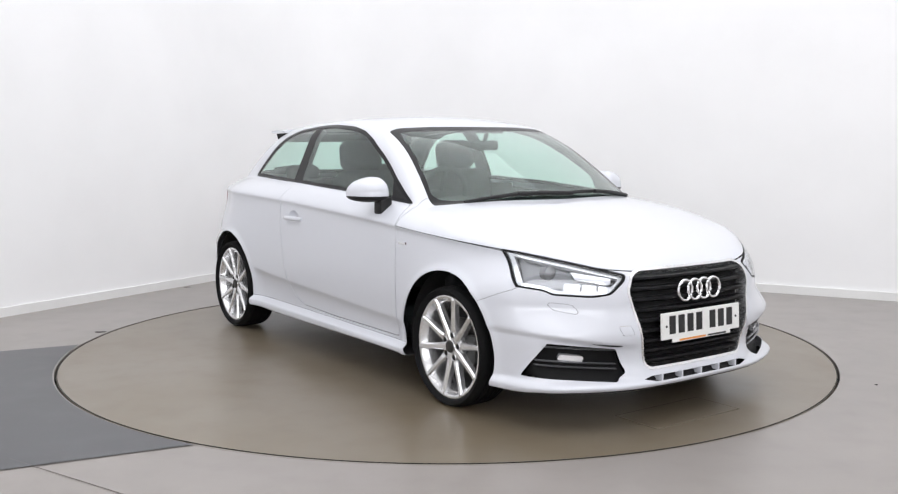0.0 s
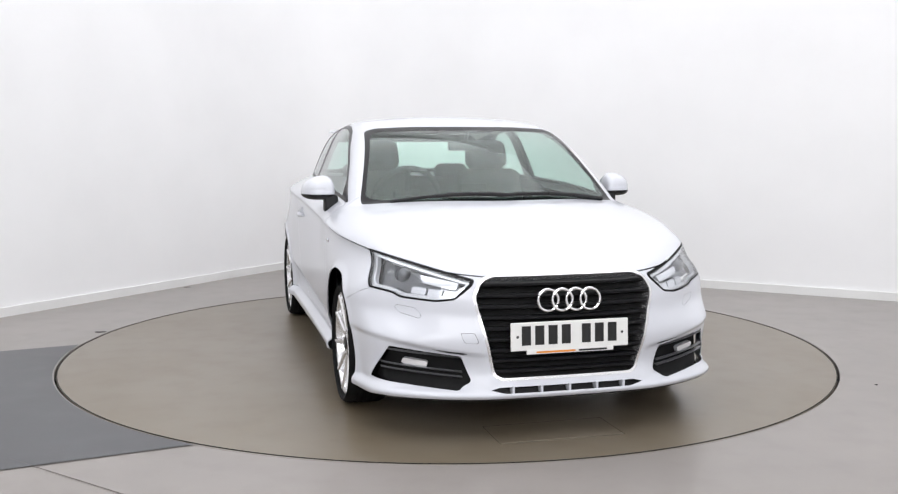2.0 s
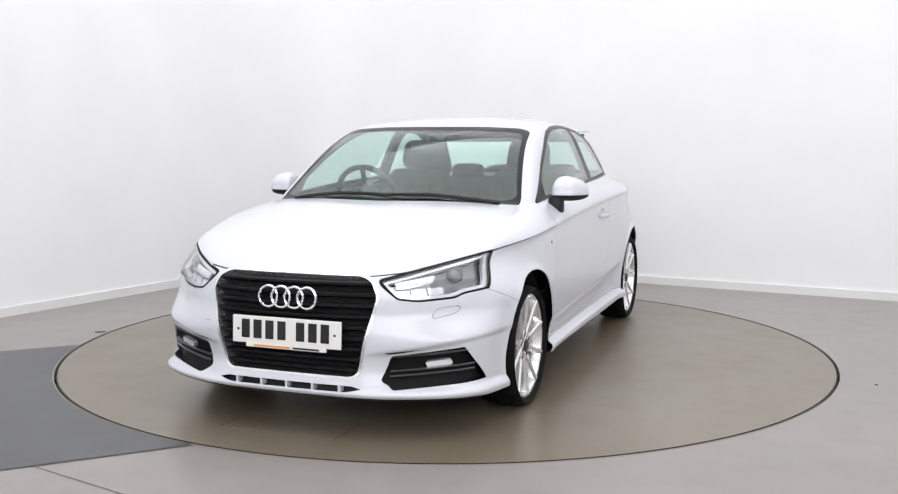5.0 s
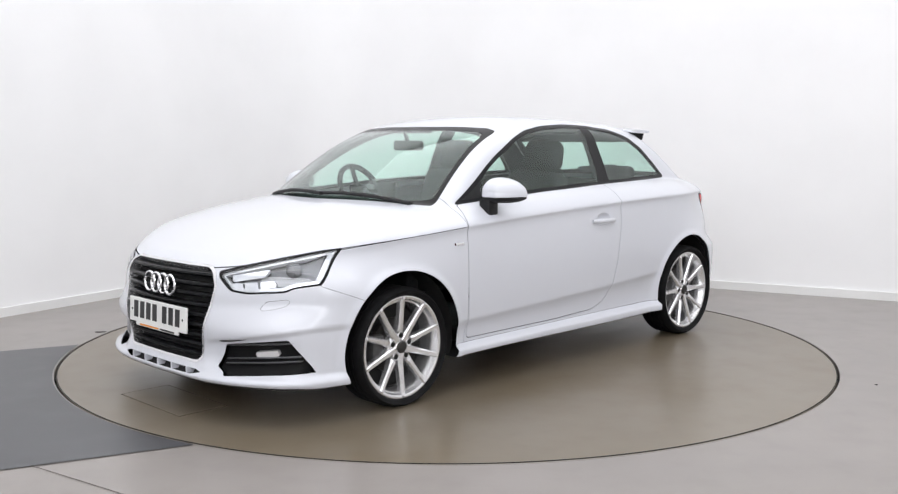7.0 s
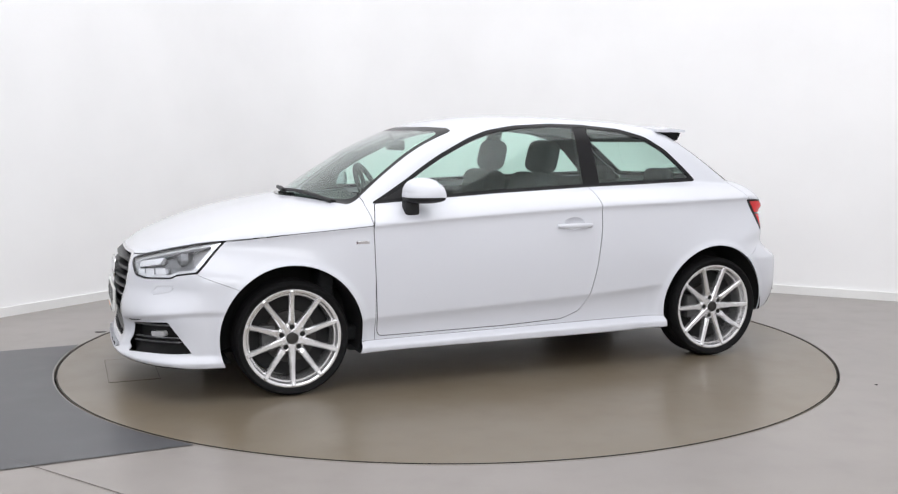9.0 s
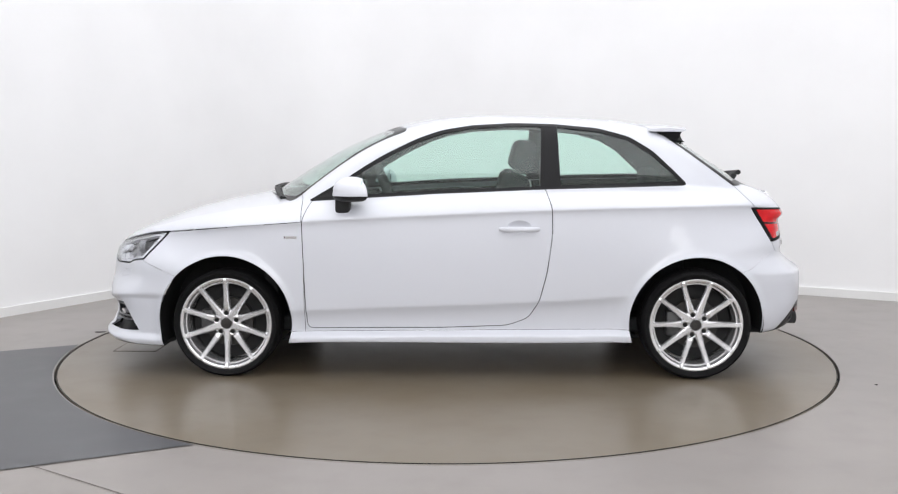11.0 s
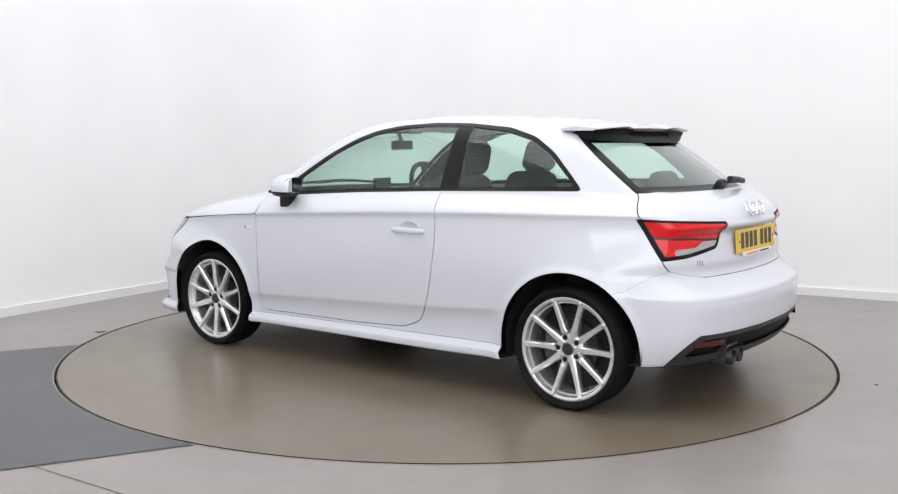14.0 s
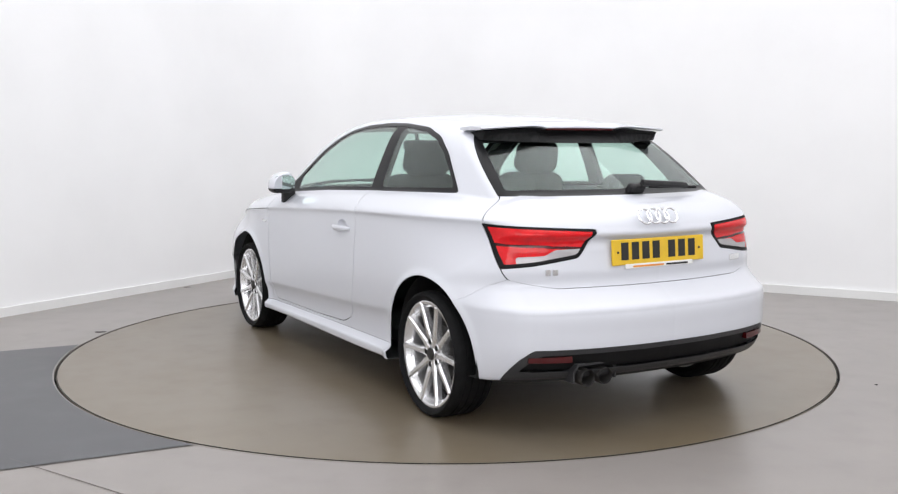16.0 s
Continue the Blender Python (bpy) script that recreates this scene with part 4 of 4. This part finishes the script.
    for v in bm.verts:
        p = [math.copysign(abs(c) ** 0.80, c) for c in v.co]
        px_ = max(p[0], -0.60)
        tall = 0.090 * (1 - 0.20 * p[1]) if p[2] > 0 else 0.036
        v.co = (0.556 + 0.098 * px_ - 0.042 * p[1] * abs(p[1]), sgn * (0.860 + 0.084 * p[1]), 0.965 + tall * p[2])
    cap_bm = bm.copy()
    bmesh.ops.bisect_plane(bm, geom=bm.verts[:] + bm.edges[:] + bm.faces[:], plane_co=(0, 0, 0.958), plane_no=(0, 0, 1), clear_outer=True)
    bmesh.ops.bisect_plane(cap_bm, geom=cap_bm.verts[:] + cap_bm.edges[:] + cap_bm.faces[:], plane_co=(0, 0, 0.961), plane_no=(0, 0, 1), clear_inner=True)
    for v in cap_bm.verts:
        if v.co.x > 0.51 and abs(v.co.z - 0.985) < 0.006:
            v.co.x -= 0.002
    mir = part("door_mirror", cap_bm, PAINT, car, "white-capped door mirror", True)
    part("mirror_base", bm, PLASTIC, mir, "black lower half", True)
    bm = bmesh.new()
    vs = box(bm, 0.568, 0.648, 0.760, 0.835, 0.856, 0.958, 0.02)
    bmesh.ops.transform(bm, matrix=Matrix.Diagonal((1, sgn, 1, 1)), verts=bm.verts)
    bmesh.ops.recalc_face_normals(bm, faces=bm.faces)
    part("mirror_foot", bm, PLASTIC, mir, "black foot", True)
    bm = bmesh.new()
    outline = [(0.066 * math.copysign(abs(math.cos(q)) ** 0.7, math.cos(q)), 0.042 * math.copysign(abs(math.sin(q)) ** 0.7, math.sin(q))) for q in [k * math.pi / 16 for k in range(32)]]
    prism(bm, outline, 0.006, Matrix.Translation((0.4955, sgn * 0.862, 0.997)) @ FACE_R)
    bmesh.ops.recalc_face_normals(bm, faces=bm.faces)
    part("mirror_glass", bm, MIRROR, mir, "mirror glass")

    # dark lining of the arches
    for hx in (HUB_F, HUB_R):
        bm = bmesh.new()
        prev = None
        for i in range(33):
            a = math.radians(-35 + 250 * i / 32)
            c, s2 = math.cos(a), math.sin(a)
            R = ARCH + 0.006
            cur = [bm.verts.new((hx + r * c, sgn * y, max(float(FLOORLINE(hx + r * c)) + 0.012, HUB_Z + r * s2))) for r, y in ((R, 0.80), (R, 0.50), (0.02, 0.50))]
            if prev:
                for k in range(2):
                    bm.faces.new((prev[k], prev[k + 1], cur[k + 1], cur[k]))
            prev = cur
        part("arch_liner", bm, UNDER, car, "black wheel arch liner", True)

lining, _ = take(half, beyond(2, 0.6))
panel("interior_lining", whole(lining), DASH, car, "dark interior lining", 0.003, -0.014)
roof_in, _ = take(half, lambda m: 0.8 - m[1][:, 2] + np.where(m[0][:, 2] > 1.2, 0, 9))
panel("headliner", whole(roof_in), HEADLINER, car, "grey headliner", 0.003, -0.022)

# front wipers in the well under the screen
for y0, y1 in ((0.60, -0.02), (0.06, -0.55)):
    bm = bmesh.new()
    pts = []
    for i in range(12):
        y = y0 + (y1 - y0) * i / 11
        z = 0.962 + 0.010 * math.sin(math.pi * i / 11) - 0.035 * (y / 0.6) ** 2
        pts.append((float(SCREEN(z)) - float(SCREEN_BOW(z)) * (y / 0.6) ** 2 + 0.014, y, z + 0.006))
    tube(bm, pts, 0.009, 8)
    w = part("wiper", bm, PLASTIC, car, "black windscreen wiper")
    bm = bmesh.new()
    tube(bm, [(p[0] + 0.016, p[1], p[2] + 0.002) for p in pts[:7]], 0.010, 8)
    part("wiper_arm", bm, PLASTIC, w)


# ======================= wheels =======================
def make_wheel(parent, x, sgn, turn):
    """Ten-spoke alloy wheel; its outer face looks along the local z axis."""
    hub_z = AXLE_F if x > 0 else AXLE_R
    base = Matrix.Translation((x, sgn * 0.752, hub_z)) @ pose(0, 0, 0, -90 * sgn, 0, 0) @ pose(0, 0, 0, 0, 0, turn)
    wide = base @ Matrix.Diagonal((1.035, 1.035, 1, 1))
    bm = bmesh.new()
    lathe(bm, [(0.205, -0.09), (0.200, 0.045), (0.206, 0.058), (0.2105, 0.0585), (0.214, 0.066), (0.219, 0.080), (0.226, 0.084), (0.234, 0.083), (0.236, 0.074), (0.232, 0.06), (0.222, 0.04), (0.222, -0.09)], 72, wide, True)
    wheel = part("wheel", bm, ALLOY, parent, "silver ten-spoke alloy wheel", True)
    bm = bmesh.new()
    R = hub_z
    prof = [(0.240, 0.072), (0.246, 0.086), (0.255, 0.096), (0.268, 0.100), (R - 0.014, 0.096), (R - 0.006, 0.086), (R - 0.0015, 0.070)]
    for k in (0.052, 0.020, -0.018, -0.050):
        prof += [(R - 0.0005, k + 0.004), (R - 0.0055, k + 0.003), (R - 0.0055, k - 0.003), (R - 0.0005, k - 0.004)]
    prof += [(R - 0.0015, -0.072), (R - 0.010, -0.092), (0.26, -0.102), (0.24, -0.09), (0.225, -0.07)]
    lathe(bm, prof, 72, base)
    tyre = part("tyre", bm, RUBBER, wheel, "black low-profile tyre", True)
    for k in range(10):
        m = wide @ pose(0, 0, 0, 0, 0, 36 * k)
        bm = bmesh.new()
        rows = []
        for r, w, zt, dp in ((0.072 if k % 2 == 0 else 0.030, 0.0150, 0.067, 0.045), (0.085, 0.0135, 0.071, 0.04), (0.12, 0.0115, 0.075, 0.035), (0.17, 0.0105, 0.080, 0.03), (0.205, 0.0105, 0.085, 0.03), (0.224, 0.0095, 0.0895, 0.02), (0.232, 0.007, 0.087, 0.01)):
            w *= 1.18
            rows.append([bm.verts.new(m @ Vector(p)) for p in ((r, -w * 1.1, zt - dp), (r, -w, zt - 0.008), (r, -w * 0.55, zt), (r, w * 0.55, zt), (r, w, zt - 0.008), (r, w * 1.1, zt - dp))])
        for p, q in zip(rows, rows[1:]):
            for i in range(6):
                bm.faces.new((p[i], p[(i + 1) % 6], q[(i + 1) % 6], q[i]))
        bm.faces.new(rows[0]), bm.faces.new(rows[-1])
        bmesh.ops.recalc_face_normals(bm, faces=bm.faces)
        part("spoke", bm, ALLOY, wheel)
    bm = bmesh.new()
    lathe(bm, [(0.0005, 0.072), (0.026, 0.071), (0.030, 0.067), (0.033, 0.060), (0.060, 0.058), (0.072, 0.050), (0.074, 0.01)], 40, base)
    part("hub", bm, ALLOY, wheel, "", True)
    bm = bmesh.new()
    lathe(bm, [(0.0005, 0.079), (0.024, 0.078), (0.029, 0.073), (0.029, 0.06)], 32, base)
    part("hub_cap", bm, DARKMETAL, wheel, "grey hub cap", True)
    for k in range(5):
        m = base @ pose(0, 0, 0, 0, 0, 72 * k) @ Matrix.Translation((0.054, 0, 0))
        bm = bmesh.new()
        lathe(bm, [(0.0005, 0.067), (0.010, 0.067), (0.0115, 0.063), (0.0115, 0.05)], 12, m)
        part("wheel_bolt", bm, GAPDARK, wheel, "dark wheel bolt")
        bm = bmesh.new()
        lathe(bm, [(0.0118, 0.0595), (0.0165, 0.0595), (0.0185, 0.064), (0.0165, 0.0675), (0.0135, 0.0665), (0.0118, 0.0595)], 18, m)
        part("bolt_collar", bm, ALLOY, wheel, "", True)
    bm = bmesh.new()
    lathe(bm, [(0.05, 0.012), (0.128, 0.012), (0.130, 0.008), (0.130, -0.012), (0.05, -0.012)], 48, base, True)
    part("brake_disc", bm, DARKMETAL, wheel, "worn iron brake disc", True)
    bm = bmesh.new()
    cal = Matrix.Translation((x, sgn * 0.752, hub_z)) @ pose(0, 0, 0, -90 * sgn, 0, 0)
    box(bm, 0.075, 0.145, -0.065, 0.065, -0.03, 0.034, 0.012, cal)
    part("brake_caliper", bm, CALIPER, wheel, "grey brake caliper", True)
    bm = bmesh.new()
    lathe(bm, [(0.0005, -0.035), (0.20, -0.035), (0.204, -0.09)], 40, base)
    part("dust_shield", bm, UNDER, wheel, "black dust shield", True)


make_wheel(car, HUB_F, 1, 270)
make_wheel(car, HUB_R, 1, 0)
make_wheel(car, HUB_F, -1, 80)
make_wheel(car, HUB_R, -1, 66)


# ======================= cabin =======================
def soft_block(bm, x0, x1, y0, y1, z0, z1, m=None, r=0.035):
    box(bm, x0, x1, y0, y1, z0, z1, r, m, 4)


bm = bmesh.new()
soft_block(bm, -1.55, 1.05, -0.70, 0.70, 0.22, 0.30, r=0.02)
soft_block(bm, 0.98, 1.06, -0.68, 0.68, 0.28, 0.86, r=0.02)
soft_block(bm, -0.62, 0.55, -0.12, 0.12, 0.28, 0.50, r=0.04)
part("cabin_floor", bm, DASH, car, "dark cabin floor and tunnel")
bm = bmesh.new()
rows = []
for i in range(21):
    y = -0.70 + 0.07 * i
    hump = 0.035 * math.exp(-((y + 0.36) / 0.17) ** 2)
    d = 0.12 * (y / 0.7) ** 2
    rows.append([bm.verts.new(p) for p in ((0.98 - d, y, 0.915), (0.80 - d, y, 0.925 + hump * 0.3), (0.66 - d * 0.4, y, 0.915 + hump), (0.585 - d * 0.2, y, 0.885 + hump), (0.56, y, 0.82), (0.62, y, 0.62), (0.75, y, 0.5), (1.0, y, 0.5))])
for p, q in zip(rows, rows[1:]):
    for k in range(7):
        bm.faces.new((p[k], p[k + 1], q[k + 1], q[k]))
bmesh.ops.recalc_face_normals(bm, faces=bm.faces)
part("dashboard", bm, DASH, car, "dark dashboard", True)
bm = bmesh.new()
soft_block(bm, 0.575, 0.60, -0.075, 0.075, 0.925, 1.010, pose(0, 0, 0), 0.008)
part("display", bm, BLACK, car, "black display on the dashboard")
col = Matrix.Translation((0.475, -0.36, 0.925)) @ pose(0, 0, 0, 0, -66, 0)
bm = bmesh.new()
tube(bm, [col @ Vector((0.183 * math.cos(q), 0.183 * math.sin(q), 0)) for q in [k * math.pi / 24 for k in range(48)]], 0.016, 10, True)
steer = part("steering_wheel", bm, DASH, car, "black steering wheel", True)
bm = bmesh.new()
soft_block(bm, -0.06, 0.06, -0.075, 0.075, -0.03, 0.012, col, 0.02)
for a in (0, 180, 270):
    c, s2 = math.cos(radians(a + 90)), math.sin(radians(a + 90))
    tube(bm, [col @ Vector((0.05 * c, 0.05 * s2, -0.01)), col @ Vector((0.175 * c, 0.175 * s2, -0.002))], 0.014, 8)
part("wheel_hub", bm, DASH, steer)


def make_seat(y):
    bm = bmesh.new()
    soft_block(bm, -0.20, 0.34, y - 0.255, y + 0.255, 0.36, 0.54, pose(0, 0, 0, 0, -5, 0), 0.06)
    seat = part("front_seat", bm, FABRIC, car, "dark fabric front seat", True)
    lean = Matrix.Translation((-0.20, y, 0.52)) @ pose(0, 0, 0, 0, -14, 0)
    bm = bmesh.new()
    vs = box(bm, -0.075, 0.075, -0.245, 0.245, -0.05, 0.55, 0.055, None, 4)
    for v in bm.verts:
        k = max(0, (v.co.z - 0.25) / 0.3)
        v.co.y *= 1 - 0.24 * k * k
        v.co.x += 0.03 * (abs(v.co.y) / 0.24) ** 2
    bmesh.ops.transform(bm, matrix=lean, verts=bm.verts)
    part("backrest", bm, FABRIC, seat, "", True)
    bm = bmesh.new()
    vs = box(bm, -0.055, 0.055, -0.135, 0.135, 0.555, 0.745, 0.05, None, 5)
    for v in bm.verts:
        k = (v.co.z - 0.65) / 0.095
        v.co.y *= 1 - 0.10 * k * k + 0.05 * (k < 0)
    bmesh.ops.transform(bm, matrix=lean, verts=bm.verts)
    part("headrest", bm, FABRIC, seat, "", True)
    for s in (-0.05, 0.05):
        bm = bmesh.new()
        tube(bm, [lean @ Vector((0, s, 0.50)), lean @ Vector((0, s, 0.60))], 0.007, 8)
        part("headrest_post", bm, CHROME, seat)


make_seat(0.36)
make_seat(-0.36)
bm = bmesh.new()
soft_block(bm, -1.05, -0.58, -0.58, 0.58, 0.34, 0.56, None, 0.06)
bench = part("rear_bench", bm, FABRIC, car, "dark fabric rear bench", True)
bm = bmesh.new()
soft_block(bm, -1.22, -1.06, -0.60, 0.60, 0.50, 0.985, pose(0, 0, 0), 0.05)
part("backrest", bm, FABRIC, bench, "", True)
for y in (0.34, -0.34):
    bm = bmesh.new()
    box(bm, -1.215, -1.115, y - 0.12, y + 0.12, 0.96, 1.075, 0.045, None, 4)
    part("headrest", bm, FABRIC, bench, "", True)
bm = bmesh.new()
soft_block(bm, -1.53, -1.20, -0.58, 0.58, 0.955, 0.975, None, 0.008)
part("parcel_shelf", bm, DASH, car, "dark parcel shelf")
bm = bmesh.new()
vs = box(bm, -0.012, 0.018, -0.108, 0.108, -0.043, 0.043, 0.014, None, 4)
for v in bm.verts:
    v.co.z *= 1 - 0.45 * (v.co.y / 0.108) ** 2
bmesh.ops.transform(bm, matrix=pose(0.42, 0, 1.215, 0, 0, 6), verts=bm.verts)
im = part("interior_mirror", bm, PLASTIC, car, "black interior mirror", True)
bm = bmesh.new()
tube(bm, [(0.425, 0, 1.235), (0.455, 0, 1.292)], 0.012, 8)
part("mirror_stalk", bm, PLASTIC, im)
bm = bmesh.new()
box(bm, 0.385, 0.405, -0.16, 0.16, 1.285, 1.30, 0.004)
part("sun_band", bm, PLASTIC, car, "dark sensor cover at the screen's top")

# ======================= floor details =======================
# lid let into the turntable
hatch_bm = bmesh.new()
for x0, x1, y0, y1 in ((1.718, 1.977, -0.299, -0.296), (1.718, 1.977, 0.256, 0.259), (1.718, 1.721, -0.299, 0.259), (1.974, 1.977, -0.299, 0.259)):
    box(hatch_bm, x0, x1, y0, y1, -0.002, 0.0016)
part("lid_joint", hatch_bm, mat("joint_dust", (0.10, 0.085, 0.068), 0.5), turntable, "thin dark joint round a square lid")
hatch_bm = bmesh.new()
box(hatch_bm, 1.724, 1.971, -0.293, 0.253, -0.002, 0.0022, 0.001)
part("lid", hatch_bm, DISC, turntable, "square lid let into the turntable")
# band painted black on the rim, so the shaded gap looks wider
bm = bmesh.new()
lathe(bm, [(DISC_R - 0.0125, 0.0012), (DISC_R - 0.0090, 0.0012), (DISC_R - 0.0090, -0.002), (DISC_R - 0.0125, -0.002)], 180, Matrix(), True)
part("gap_band", bm, GAPDARK, turntable, "thin band painted black to widen the dark gap")
bm = bmesh.new()
lathe(bm, [(DISC_R + 0.005, 0.0012), (DISC_R + 0.013, 0.0012), (DISC_R + 0.013, -0.002), (DISC_R + 0.005, -0.002)], 180, Matrix(), True)
structure("trim", bm, FLOOR, "thin rim round the turntable's pit", "trim")


def floor_line(a, b, w):
    bm = bmesh.new()
    a, b = Vector((*a, 0)), Vector((*b, 0))
    n = (b - a).normalized().cross(Vector((0, 0, 1))) * w / 2
    vs = [bm.verts.new(p + Vector((0, 0, z))) for z in (0.0015, 0.004) for p in (a + n, b + n, b - n, a - n)]
    for q in ((4, 5, 6, 7), (0, 1, 5, 4), (1, 2, 6, 5), (2, 3, 7, 6), (3, 0, 4, 7)):
        bm.faces.new([vs[k] for k in q])
    bmesh.ops.recalc_face_normals(bm, faces=bm.faces)
    return bm


SEAM = mat("floor_seam", (0.222, 0.203, 0.189), 0.6, var=0.2, scale=30)
structure("floor_joint_1", floor_line((-1.72, -2.17), (-0.80, -2.79), 0.003), SEAM, "thin dark joint in the floor", "floor joint")


def chip(name, x, y, w, d, turn):
    bm = bmesh.new()
    rnd = random.Random(name)
    ring_ = [(w * math.cos(k * math.pi / 5) * rnd.uniform(0.7, 1.1), d * math.sin(k * math.pi / 5) * rnd.uniform(0.7, 1.1)) for k in range(10)]
    prism(bm, ring_, 0.003, pose(x, y, 0.0035, 0, 0, turn))
    bmesh.ops.recalc_face_normals(bm, faces=bm.faces)
    structure(name, bm, GAPDARK, "small dark chip in the painted floor", "floor mark")


chip("floor_mark_1", -2.262, 0.378, 0.042, 0.012, 5)
chip("floor_mark_2", -2.215, 2.33, 0.030, 0.008, 0)
chip("floor_mark_3", 2.195, -1.009, 0.008, 0.006, 0)


# ======================= moving things =======================
def motions():
    walk(turntable, [(t, pose(0, 0, 0, 0, 0, a)) for t, a in TURN])
    walk(car, [(t, pose(0, 0, 0, 0, 0, a) @ Matrix.Translation(CAR_OFF)) for t, a in TURN])


motions()
